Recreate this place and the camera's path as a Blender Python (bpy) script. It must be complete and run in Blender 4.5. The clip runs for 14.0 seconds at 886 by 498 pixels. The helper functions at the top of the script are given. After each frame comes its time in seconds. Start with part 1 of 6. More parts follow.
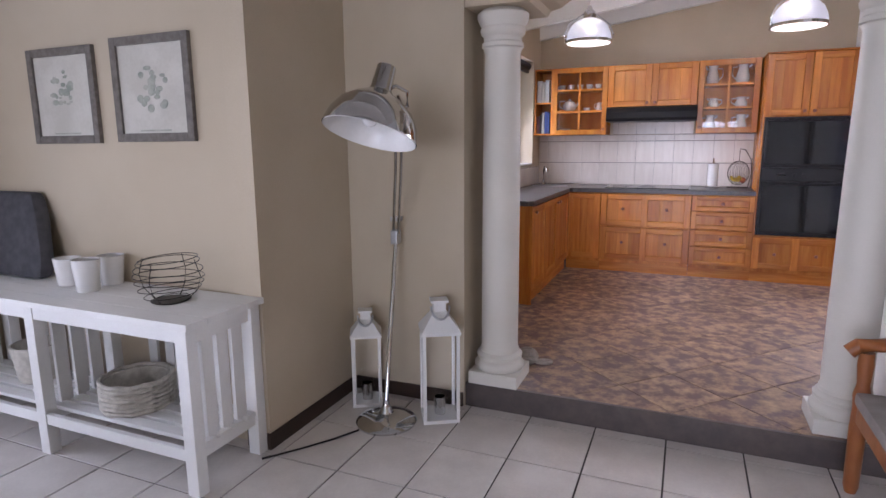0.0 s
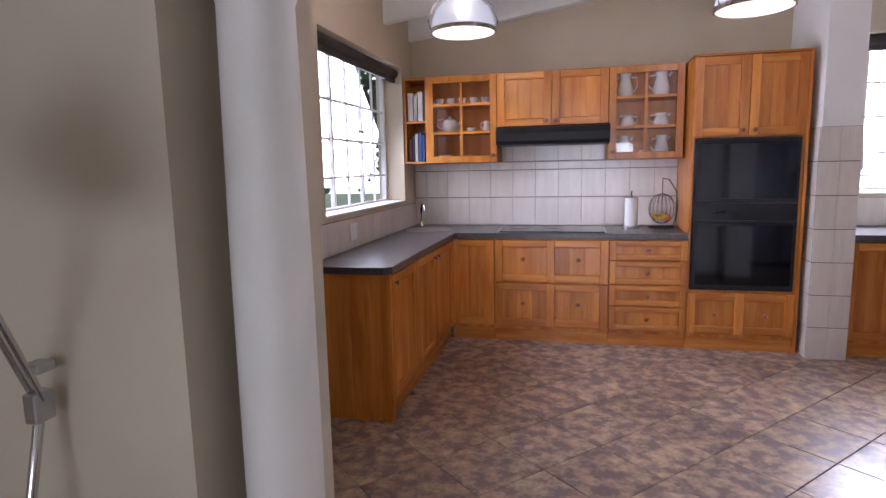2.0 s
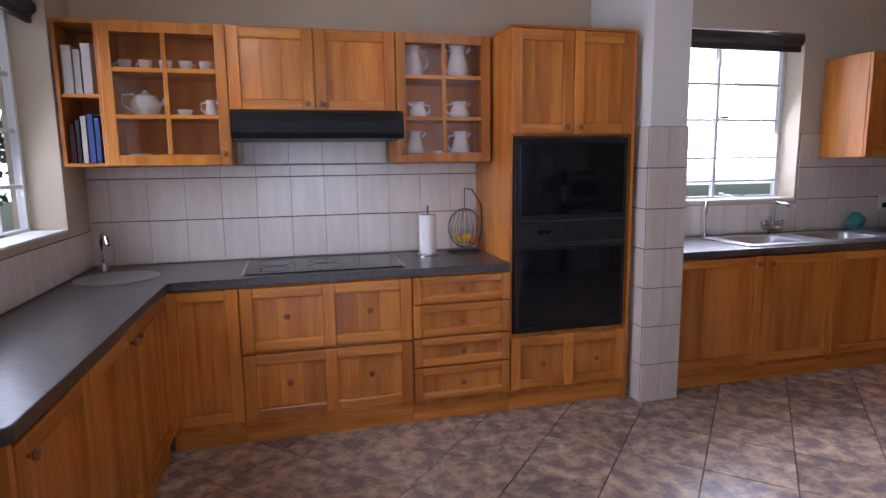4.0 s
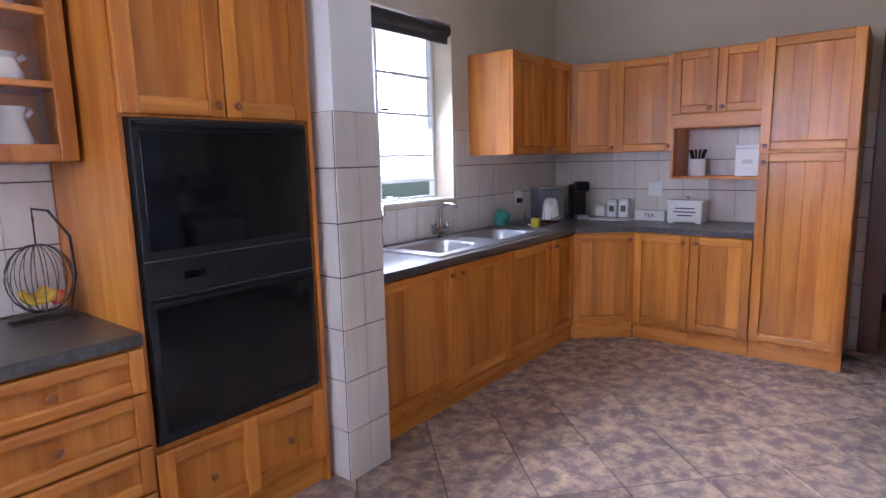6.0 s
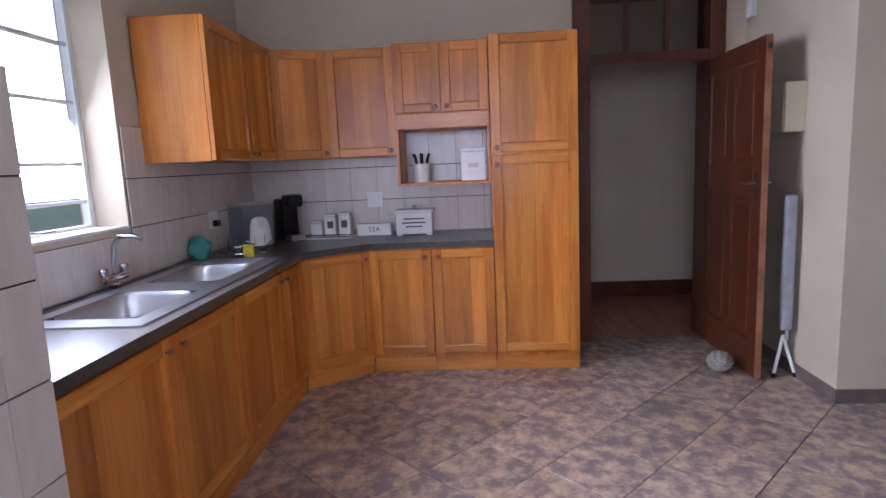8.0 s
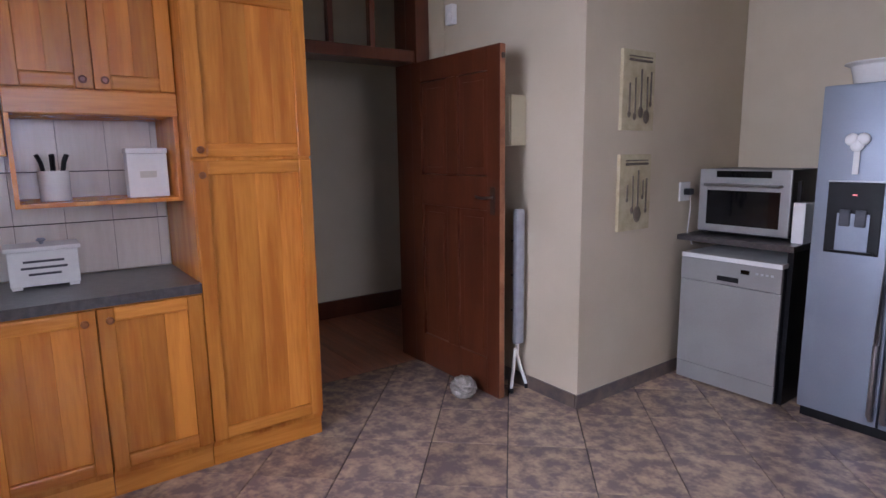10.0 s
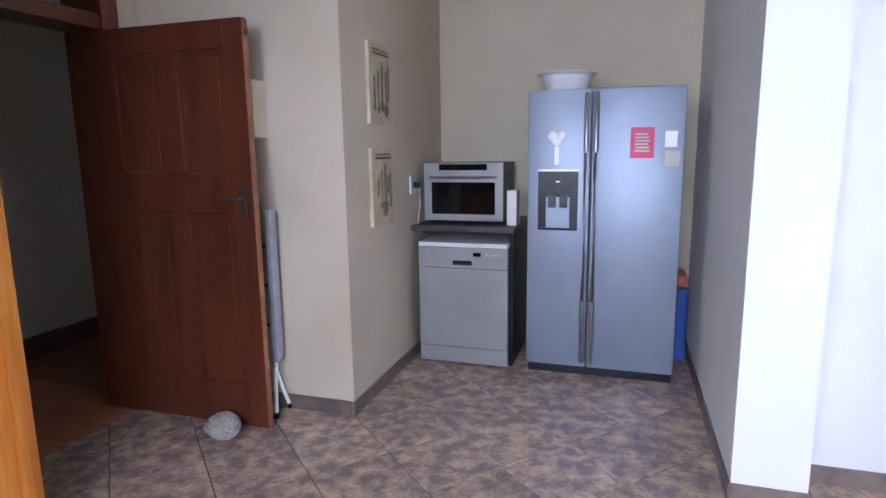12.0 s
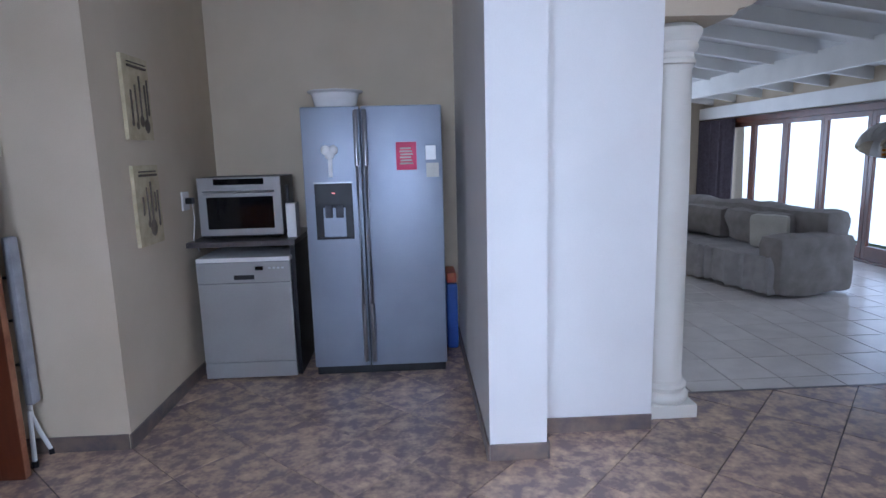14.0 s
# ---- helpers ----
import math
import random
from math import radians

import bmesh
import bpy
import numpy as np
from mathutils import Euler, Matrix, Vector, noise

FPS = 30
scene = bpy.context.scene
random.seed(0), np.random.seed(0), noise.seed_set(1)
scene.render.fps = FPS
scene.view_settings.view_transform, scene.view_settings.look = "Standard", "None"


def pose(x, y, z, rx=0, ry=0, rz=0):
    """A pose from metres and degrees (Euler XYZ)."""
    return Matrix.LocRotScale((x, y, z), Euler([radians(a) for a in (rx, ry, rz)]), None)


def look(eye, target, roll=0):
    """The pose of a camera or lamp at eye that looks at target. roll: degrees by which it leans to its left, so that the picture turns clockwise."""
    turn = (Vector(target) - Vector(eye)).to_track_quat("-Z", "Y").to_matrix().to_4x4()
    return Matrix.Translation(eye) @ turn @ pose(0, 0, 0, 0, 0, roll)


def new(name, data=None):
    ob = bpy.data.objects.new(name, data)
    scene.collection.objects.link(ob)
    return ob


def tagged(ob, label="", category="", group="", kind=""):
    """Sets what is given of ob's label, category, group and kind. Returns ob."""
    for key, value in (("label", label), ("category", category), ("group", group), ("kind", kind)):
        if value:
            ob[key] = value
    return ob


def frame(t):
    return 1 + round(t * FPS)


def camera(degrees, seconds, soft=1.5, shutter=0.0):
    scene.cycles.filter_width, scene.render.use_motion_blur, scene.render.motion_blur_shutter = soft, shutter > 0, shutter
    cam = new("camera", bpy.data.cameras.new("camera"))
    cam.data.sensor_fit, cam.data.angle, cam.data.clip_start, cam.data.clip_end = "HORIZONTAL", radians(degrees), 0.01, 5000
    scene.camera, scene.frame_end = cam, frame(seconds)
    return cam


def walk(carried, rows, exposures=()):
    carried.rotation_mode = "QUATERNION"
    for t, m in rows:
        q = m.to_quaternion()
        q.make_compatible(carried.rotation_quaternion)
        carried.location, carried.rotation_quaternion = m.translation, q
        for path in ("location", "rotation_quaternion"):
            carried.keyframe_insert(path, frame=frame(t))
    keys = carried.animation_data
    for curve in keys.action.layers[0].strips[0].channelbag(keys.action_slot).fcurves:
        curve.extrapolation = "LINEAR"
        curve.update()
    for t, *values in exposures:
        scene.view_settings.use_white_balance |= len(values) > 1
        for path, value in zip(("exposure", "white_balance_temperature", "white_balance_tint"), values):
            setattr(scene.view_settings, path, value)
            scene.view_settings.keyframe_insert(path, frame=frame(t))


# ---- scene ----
cam = camera(74.9, 14.0)
PATH = [
    (0, (0.49, -0.434, 1.507), (-0.272, 1.382, 1.154), -0.4),
    (0.5, (0.458, -0.004, 1.527), (-0.196, 1.854, 1.175), -0.7),
    (1, (0.398, 0.432, 1.559), (-0.179, 2.316, 1.217), -1.0),
    (1.5, (0.344, 0.88, 1.588), (-0.142, 2.793, 1.266), -1.0),
    (2, (0.325, 1.335, 1.583), (-0.133, 3.261, 1.301), -1.2),
    (2.2, (0.306, 1.51, 1.587), (-0.133, 3.441, 1.31), -1.2),
    (4.3, (-0.065, 3.11, 1.603), (0.625, 4.964, 1.307), -0.8),
    (4.5, (-0.043, 3.225, 1.591), (0.772, 5.027, 1.297), -0.9),
    (5, (0.064, 3.475, 1.592), (1.144, 5.133, 1.298), -1.1),
    (5.5, (0.173, 3.734, 1.576), (1.513, 5.188, 1.276), -1.2),
    (6, (0.285, 4.018, 1.591), (1.836, 5.242, 1.284), -1.3),
    (6.5, (0.375, 4.281, 1.594), (2.129, 5.189, 1.282), -1.4),
    (7, (0.543, 4.513, 1.563), (2.422, 5.123, 1.25), -1.9),
    (7.2, (0.623, 4.559, 1.551), (2.524, 5.101, 1.243), -2.4),
    (9.3, (1.648, 5.38, 1.563), (3.462, 4.595, 1.262), -0.6),
    (9.5, (1.776, 5.399, 1.574), (3.53, 4.491, 1.265), -0.6),
    (10, (2.031, 5.405, 1.599), (3.624, 4.241, 1.274), -0.8),
    (10.5, (2.262, 5.384, 1.577), (3.681, 4.013, 1.251), -0.9),
    (11, (2.462, 5.417, 1.585), (3.677, 3.863, 1.25), -0.9),
    (11.5, (2.677, 5.54, 1.568), (3.531, 3.763, 1.234), -0.7),
    (12, (2.75, 5.629, 1.564), (3.343, 3.749, 1.228), -0.8),
    (12.5, (2.717, 5.71, 1.546), (3.168, 3.788, 1.228), -1.0),
    (13, (2.699, 5.761, 1.571), (2.959, 3.804, 1.246), -1.1),
    (13.5, (2.648, 5.789, 1.603), (2.727, 3.819, 1.271), -1.3),
    (14, (2.61, 5.8, 1.602), (2.524, 3.829, 1.276), -1.5),
]
EXPOSURES = [(0, 0.2, 6000, 27), (2, 0.1, 5900, 26), (4.5, -0.35, 5650, 25), (5.5, 0.02, 5500, 24), (7.2, 0.08, 5400, 22), (9.4, -0.36, 5800, 27), (11, 0.12, 5550, 22), (12, 0.08, 5400, 20), (13, -0.22, 5250, 18), (14, -0.6, 5150, 17)]
walk(cam, [(t, look(eye, target, roll)) for t, eye, target, roll in PATH], EXPOSURES)

# ---- world, sun, daylight through the openings ----
world = bpy.data.worlds.new("world")
scene.world = world
world.use_nodes = True
wn = world.node_tree
sky = wn.nodes.new("ShaderNodeTexSky")
sky.sky_type, sky.sun_disc = "NISHITA", False
sky.sun_elevation, sky.sun_rotation = radians(50), radians(20)
wn.links.new(sky.outputs[0], wn.nodes["Background"].inputs[0])
wn.nodes["Background"].inputs[1].default_value = 0.15


def lamp(name, kind, m, energy, color, **more):
    ob = new(name, bpy.data.lights.new(name, kind))
    ob.data.energy, ob.data.color, ob.matrix_world = energy, color, m
    for key, value in more.items():
        setattr(ob.data, key, value)
    return ob


lamp("sun", "SUN", look((0, 0, 20), (-6, -14, 0)), 1.0, (1.0, 0.96, 0.9), angle=radians(12))
DAY = (0.86, 0.93, 1.0)
lamp("daylight_sink_window", "AREA", look((2.99, 6.95, 2.05), (1.9, 3.6, 0.9)), 82, DAY, spread=radians(128), shape="RECTANGLE", size=1.5, size_y=1.2)
lamp("daylight_side_window", "AREA", look((-1.62, 5.4, 1.95), (0.6, 4.6, 1.1)), 40, DAY, spread=radians(150), shape="RECTANGLE", size=1.6, size_y=1.1)
lamp("daylight_folding_doors", "AREA", look((-3.72, -2.1, 1.2), (0, -2.1, 1.1)), 82, DAY, shape="RECTANGLE", size=6.2, size_y=2.0)

lamp("daylight_south_window", "AREA", look((0.1, -6.5, 1.3), (0.1, 0, 1.2)), 170, DAY, shape="RECTANGLE", size=3.4, size_y=1.7)

KF = 0.14      # the kitchen floor above the lounge floor
FRONT, BACK = 6.0, 6.62
LEFT, RIGHT = -1.19, 5.34

# ---- materials ----


def mat(name, a, b=None, rough=0.6, metal=0.0, scale=6.0, fine=60.0, bump=0.0, stretch=(1, 1, 1), jitter=0.0, spread=(0.35, 0.65), **inputs):
    """A surface whose colour drifts from a to b at two scales, with fine relief."""
    m = bpy.data.materials.new(name)
    m.use_nodes = True
    nt = m.node_tree
    p = nt.nodes["Principled BSDF"]
    p.inputs["Roughness"].default_value, p.inputs["Metallic"].default_value = rough, metal
    for key, value in inputs.items():
        p.inputs[key.replace("_", " ")].default_value = value
    b = b or tuple(c * 0.9 for c in a)
    geo, mp = nt.nodes.new("ShaderNodeNewGeometry"), nt.nodes.new("ShaderNodeMapping")
    mp.inputs["Scale"].default_value = stretch
    nt.links.new(geo.outputs["Position"], mp.inputs["Vector"])
    info = nt.nodes.new("ShaderNodeObjectInfo")
    if jitter:
        off = nt.nodes.new("ShaderNodeVectorMath")
        off.operation = "SCALE"
        off.inputs[0].default_value = (37, 23, 51)
        nt.links.new(info.outputs["Random"], off.inputs["Scale"])
        nt.links.new(off.outputs[0], mp.inputs["Location"])
    n1, n2 = nt.nodes.new("ShaderNodeTexNoise"), nt.nodes.new("ShaderNodeTexNoise")
    n1.inputs["Scale"].default_value, n1.inputs["Detail"].default_value = scale, 5
    n2.inputs["Scale"].default_value, n2.inputs["Detail"].default_value = fine, 3
    for n in (n1, n2):
        nt.links.new(mp.outputs[0], n.inputs["Vector"])
    add = nt.nodes.new("ShaderNodeMath")
    add.operation = "MULTIPLY_ADD"
    add.inputs[1].default_value = 0.35
    nt.links.new(n2.outputs["Fac"], add.inputs[0])
    nt.links.new(n1.outputs["Fac"], add.inputs[2])
    ramp = nt.nodes.new("ShaderNodeMapRange")
    ramp.inputs["From Min"].default_value, ramp.inputs["From Max"].default_value = spread[0] + 0.17, spread[1] + 0.17
    nt.links.new(add.outputs[0], ramp.inputs["Value"])
    mix = nt.nodes.new("ShaderNodeMix")
    mix.data_type = "RGBA"
    mix.inputs["A"].default_value, mix.inputs["B"].default_value = (*a, 1), (*b, 1)
    nt.links.new(ramp.outputs[0], mix.inputs["Factor"])
    out = mix.outputs["Result"]
    if jitter:
        hsv, rng = nt.nodes.new("ShaderNodeHueSaturation"), nt.nodes.new("ShaderNodeMapRange")
        rng.inputs["To Min"].default_value, rng.inputs["To Max"].default_value = 1 - jitter, 1 + jitter
        nt.links.new(info.outputs["Random"], rng.inputs["Value"])
        nt.links.new(rng.outputs[0], hsv.inputs["Value"])
        nt.links.new(out, hsv.inputs["Color"])
        out = hsv.outputs["Color"]
    nt.links.new(out, p.inputs["Base Color"])
    if bump:
        bp = nt.nodes.new("ShaderNodeBump")
        bp.inputs["Strength"].default_value, bp.inputs["Distance"].default_value = bump, 0.004
        nt.links.new(add.outputs[0], bp.inputs["Height"])
        nt.links.new(bp.outputs[0], p.inputs["Normal"])
    return m


LOUNGE_WALL = mat("lounge_plaster", (0.54, 0.465, 0.35), (0.495, 0.42, 0.31), 0.85, scale=2, fine=180, bump=0.08)
KITCHEN_WALL = mat("kitchen_plaster", (0.55, 0.465, 0.345), (0.50, 0.42, 0.305), 0.8, scale=2, fine=180, bump=0.08)
WHITEWALL = mat("white_plaster", (0.78, 0.765, 0.74), (0.73, 0.715, 0.69), 0.75, scale=2, fine=180, bump=0.08)
WHITE = mat("white_paint", (0.78, 0.78, 0.76), (0.72, 0.72, 0.70), 0.55, scale=3, fine=90, bump=0.05)
CEILING = mat("ceiling_paint", (0.76, 0.74, 0.72), (0.70, 0.69, 0.67), 0.7, scale=2, fine=90, bump=0.05)
COLUMN = mat("column_paint", (0.70, 0.67, 0.60), (0.66, 0.63, 0.56), 0.55, scale=3, fine=120, bump=0.1)
WOOD = mat("honey_wood_upright", (0.60, 0.225, 0.031), (0.43, 0.130, 0.016), 0.26, scale=2.4, fine=16, stretch=(5, 5, 0.4), jitter=0.19, bump=0.06)
WOODH = mat("honey_wood_level", (0.62, 0.24, 0.036), (0.43, 0.135, 0.017), 0.26, scale=2.4, fine=16, stretch=(0.45, 0.45, 6), jitter=0.10, bump=0.06)
BENCHWOOD = mat("reddish_bench_wood", (0.36, 0.125, 0.036), (0.25, 0.078, 0.022), 0.35, scale=3, fine=20, stretch=(3, 3, 1))
WORN = mat("worn_door_edge", (0.34, 0.15, 0.07), (0.22, 0.08, 0.035), 0.5, scale=9, fine=60)
KNOB = mat("dark_turned_wood", (0.26, 0.082, 0.016), (0.18, 0.055, 0.011), 0.3, scale=20)
MAHOGANY = mat("mahogany", (0.108, 0.028, 0.011), (0.072, 0.018, 0.008), 0.3, scale=3, fine=26, stretch=(3, 3, 0.4), bump=0.05)
HALLFLOOR = mat("hall_boards", (0.34, 0.11, 0.045), (0.22, 0.065, 0.027), 0.35, scale=4, fine=30, stretch=(0.5, 6, 1), jitter=0.15)
COUNTER = mat("dark_laminate", (0.085, 0.075, 0.072), (0.05, 0.044, 0.043), 0.28, scale=40, fine=240, bump=0.03)
GROUT = mat("dark_grout", (0.06, 0.05, 0.045), (0.04, 0.035, 0.03), 0.9)
WALLTILE = mat("wall_tile_glaze", (0.68, 0.615, 0.555), (0.62, 0.55, 0.49), 0.22, scale=5, fine=25, stretch=(4, 4, 0.5), jitter=0.04)
FLOORTILE = mat("slate_floor_tile", (0.225, 0.163, 0.152), (0.58, 0.41, 0.265), 0.26, scale=12, fine=45, jitter=0.13, bump=0.12, spread=(0.40, 0.76))
# slate of the step riser, its shade mixed into a darker colour
RISER = mat("shaded_step_tile", (0.075, 0.06, 0.058), (0.11, 0.085, 0.075), 0.4, scale=9, fine=40)
LOUNGETILE = mat("cream_floor_tile", (0.70, 0.66, 0.615), (0.62, 0.58, 0.54), 0.25, scale=5, fine=70, jitter=0.05)
BLACKGLASS = mat("black_oven_glass", (0.005, 0.005, 0.006), (0.003, 0.003, 0.004), 0.06, Specular_IOR_Level=0.3)
BLACK = mat("black_plastic", (0.009, 0.009, 0.011), (0.006, 0.006, 0.007), 0.35, Specular_IOR_Level=0.3)
STEEL = mat("brushed_steel", (0.52, 0.53, 0.55), (0.46, 0.47, 0.49), 0.30, 1.0, scale=8, fine=80, stretch=(1, 1, 30))
SILVER = mat("silver_paint", (0.265, 0.295, 0.35), (0.235, 0.26, 0.315), 0.46, 0.45, scale=3, fine=120, stretch=(1, 1, 1))
GREYENAMEL = mat("warm_grey_enamel", (0.33, 0.325, 0.315), (0.30, 0.29, 0.28), 0.38, 0.25, scale=3, fine=120)
COVER = mat("grey_ironing_cover", (0.34, 0.34, 0.36), (0.27, 0.27, 0.29), 0.9, scale=14, fine=200, bump=0.3)
CHROME = mat("chrome", (0.58, 0.58, 0.58), (0.54, 0.54, 0.54), 0.08, 1.0)
CERAMIC = mat("white_ceramic", (0.80, 0.79, 0.77), (0.74, 0.73, 0.71), 0.2)
CREAMPLASTIC = mat("yellowed_plastic", (0.62, 0.56, 0.40), (0.56, 0.50, 0.35), 0.5, scale=5)
BROWN = mat("dark_brown_skirting", (0.05, 0.028, 0.02), (0.035, 0.02, 0.014), 0.45, scale=6)
SKIRT = mat("slate_skirting_tile", (0.11, 0.09, 0.09), (0.19, 0.14, 0.11), 0.35, scale=9, fine=40, jitter=0.15)
BLIND = mat("dark_blind", (0.035, 0.028, 0.026), (0.025, 0.02, 0.018), 0.7, fine=200)
GREYFAB = mat("grey_fabric", (0.085, 0.085, 0.095), (0.06, 0.06, 0.07), 0.95, scale=20, fine=300, bump=0.4)
SOFAFAB = mat("taupe_throw", (0.30, 0.27, 0.25), (0.23, 0.21, 0.195), 0.95, scale=8, fine=260, bump=0.5)
SOFASTRIPE = mat("grey_striped_throw", (0.40, 0.38, 0.37), (0.32, 0.31, 0.30), 0.95, scale=8, fine=260, bump=0.5)
CURTAIN = mat("plum_curtain", (0.075, 0.06, 0.075), (0.05, 0.04, 0.05), 0.9, scale=20, fine=200, bump=0.2)
WICKER = mat("white_wicker", (0.62, 0.59, 0.52), (0.48, 0.45, 0.39), 0.85, scale=30, fine=200, bump=0.4)
CREAMBOARD = mat("aged_cream_board", (0.52, 0.45, 0.29), (0.40, 0.33, 0.20), 0.75, scale=12, fine=120, bump=0.15)
SEPIA = mat("sepia_ink", (0.07, 0.055, 0.04), (0.13, 0.10, 0.07), 0.8)
GREYWOOD = mat("grey_picture_wood", (0.18, 0.16, 0.14), (0.12, 0.105, 0.09), 0.7, scale=10, stretch=(3, 3, 3))
PAPER = mat("print_paper", (0.58, 0.56, 0.50), (0.50, 0.48, 0.42), 0.85, scale=6)
SAGE = mat("faded_green_ink", (0.26, 0.29, 0.24), (0.40, 0.40, 0.34), 0.85, scale=14)
PINK = mat("pink_card", (0.62, 0.05, 0.13), (0.55, 0.04, 0.11), 0.6)
TEAL = mat("teal_rubber", (0.06, 0.32, 0.28), (0.05, 0.27, 0.24), 0.6)
YELLOW = mat("yellow_sponge", (0.60, 0.52, 0.05), (0.50, 0.42, 0.04), 0.9, fine=200, bump=0.4)
GREEN = mat("green_scourer", (0.05, 0.20, 0.09), (0.04, 0.16, 0.07), 0.9)
RED = mat("red_fruit", (0.42, 0.04, 0.03), (0.50, 0.16, 0.04), 0.45, scale=20)
BANANA = mat("ripe_banana", (0.62, 0.42, 0.05), (0.50, 0.32, 0.04), 0.5, scale=20)
BLUE = mat("blue_plastic", (0.02, 0.07, 0.30), (0.015, 0.05, 0.24), 0.5)
ROPE = mat("knotted_rope", (0.40, 0.36, 0.32), (0.28, 0.25, 0.22), 0.95, scale=30, fine=200, bump=0.5)
LEAF = mat("foliage", (0.05, 0.10, 0.03), (0.10, 0.16, 0.06), 0.6, scale=2, jitter=0.2)
BARK = mat("bark", (0.10, 0.08, 0.06), (0.06, 0.05, 0.04), 0.9, scale=8, bump=0.5)
LAWN = mat("lawn", (0.06, 0.10, 0.03), (0.10, 0.13, 0.05), 0.95, scale=1.5, fine=30, bump=0.3)
BOOKS = [mat("book_cloth", c, None, 0.7) for c in ((0.55, 0.53, 0.50), (0.10, 0.03, 0.03), (0.04, 0.07, 0.22), (0.45, 0.42, 0.36), (0.02, 0.02, 0.025))]


def clear(name, tint=(1, 1, 1), rough=0.0, weight=1.0):
    m = bpy.data.materials.new(name)
    m.use_nodes = True
    p = m.node_tree.nodes["Principled BSDF"]
    p.inputs["Base Color"].default_value = (*tint, 1)
    p.inputs["Roughness"].default_value, p.inputs["Transmission Weight"].default_value, p.inputs["IOR"].default_value = rough, weight, 1.1 if weight == 1 else 1.4
    return m


def glow(name, color, strength):
    m = bpy.data.materials.new(name)
    m.use_nodes = True
    p = m.node_tree.nodes["Principled BSDF"]
    p.inputs["Emission Color"].default_value, p.inputs["Emission Strength"].default_value = (*color, 1), strength
    return m


GLASS = clear("clear_glass")
TINTED = clear("amber_cabinet_glass", (0.94, 0.89, 0.84))
TINTED.node_tree.nodes["Principled BSDF"].inputs["IOR"].default_value = 1.45
BULB = glow("warm_bulb", (1.0, 0.86, 0.66), 160)
SKYGLOW = glow("glowing_overcast_backdrop", (0.92, 0.97, 1.0), 2.2)

# ---- mesh helpers ----


def boxes(*dims, bev=0.0):
    bm = bmesh.new()
    for x0, y0, z0, x1, y1, z1 in dims:
        m = Matrix.LocRotScale(((x0 + x1) / 2, (y0 + y1) / 2, (z0 + z1) / 2), None, (abs(x1 - x0), abs(y1 - y0), abs(z1 - z0)))
        bmesh.ops.create_cube(bm, size=1, matrix=m)
    if bev:
        bmesh.ops.bevel(bm, geom=bm.edges[:], offset=bev, segments=2, affect="EDGES", profile=0.6)
    return bm


def lathe(profile, n=24, at=(0, 0, 0), bm=None, turn=None, cap=True):
    """Turned shape: (radius, height) pairs from bottom to top."""
    bm = bm or bmesh.new()
    turn = turn or Matrix()
    rings = []
    for r, z in profile:
        rings.append([bm.verts.new(Vector(at) + turn @ Vector((r * math.cos(2 * math.pi * k / n), r * math.sin(2 * math.pi * k / n), z))) for k in range(n)])
    for a, b in zip(rings, rings[1:]):
        for k in range(n):
            bm.faces.new((a[k], a[(k + 1) % n], b[(k + 1) % n], b[k]))
    if cap and profile[0][0] > 1e-4:
        bm.faces.new(rings[0][::-1])
    if cap and profile[-1][0] > 1e-4:
        bm.faces.new(rings[-1])
    return bm


def tube(points, r, n=8, bm=None, closed=False):
    bm = bm or bmesh.new()
    pts = [Vector(p) for p in points]
    rings, last = [], len(pts) - 1
    for i, p in enumerate(pts):
        if closed:
            d = pts[(i + 1) % len(pts)] - pts[i - 1]
        else:
            d = pts[min(i + 1, last)] - pts[max(i - 1, 0)]
        q = d.normalized().to_track_quat("Z", "Y" if abs(d.normalized().y) < 0.95 else "X")
        rings.append([bm.verts.new(p + q @ Vector((r * math.cos(2 * math.pi * k / n), r * math.sin(2 * math.pi * k / n), 0))) for k in range(n)])
    pairs = list(zip(rings, rings[1:])) + ([(rings[-1], rings[0])] if closed else [])
    for a, b in pairs:
        for k in range(n):
            bm.faces.new((a[k], a[(k + 1) % n], b[(k + 1) % n], b[k]))
    if not closed:
        bm.faces.new(rings[0][::-1])
        bm.faces.new(rings[-1])
    return bm


def prism(poly, z0, z1, bm=None, bev=0.0):
    bm = bm or bmesh.new()
    low, high = [bm.verts.new((x, y, z0)) for x, y in poly], [bm.verts.new((x, y, z1)) for x, y in poly]
    bm.faces.new(low[::-1])
    bm.faces.new(high)
    for k in range(len(poly)):
        j = (k + 1) % len(poly)
        bm.faces.new((low[k], low[j], high[j], high[k]))
    if bev:
        bmesh.ops.bevel(bm, geom=bm.edges[:], offset=bev, segments=2, affect="EDGES", profile=0.6)
    return bm


def ball(r, at=(0, 0, 0), squash=(1, 1, 1), bm=None, level=2):
    bm = bm or bmesh.new()
    bmesh.ops.create_icosphere(bm, subdivisions=level, radius=r, matrix=Matrix.LocRotScale(at, None, squash))
    return bm


def mesh(name, bm, material, smooth=False):
    bmesh.ops.recalc_face_normals(bm, faces=bm.faces[:])
    me = bpy.data.meshes.new(name)
    bm.to_mesh(me)
    bm.free()
    me.materials.append(material)
    if smooth:
        me.shade_smooth()
        me.set_sharp_from_angle(angle=radians(40))
    return me


def part(name, bm, material, parent, label="", smooth=False):
    ob = new(name, mesh(name, bm, material, smooth))
    ob.parent = parent
    return tagged(ob, label)


def thing(name, x, y, z, rz=0, label="", category="", group=""):
    ob = new(name)
    ob.empty_display_size = 0.1
    ob.matrix_world = pose(x, y, z, 0, 0, rz)
    return tagged(ob, label, category, group)


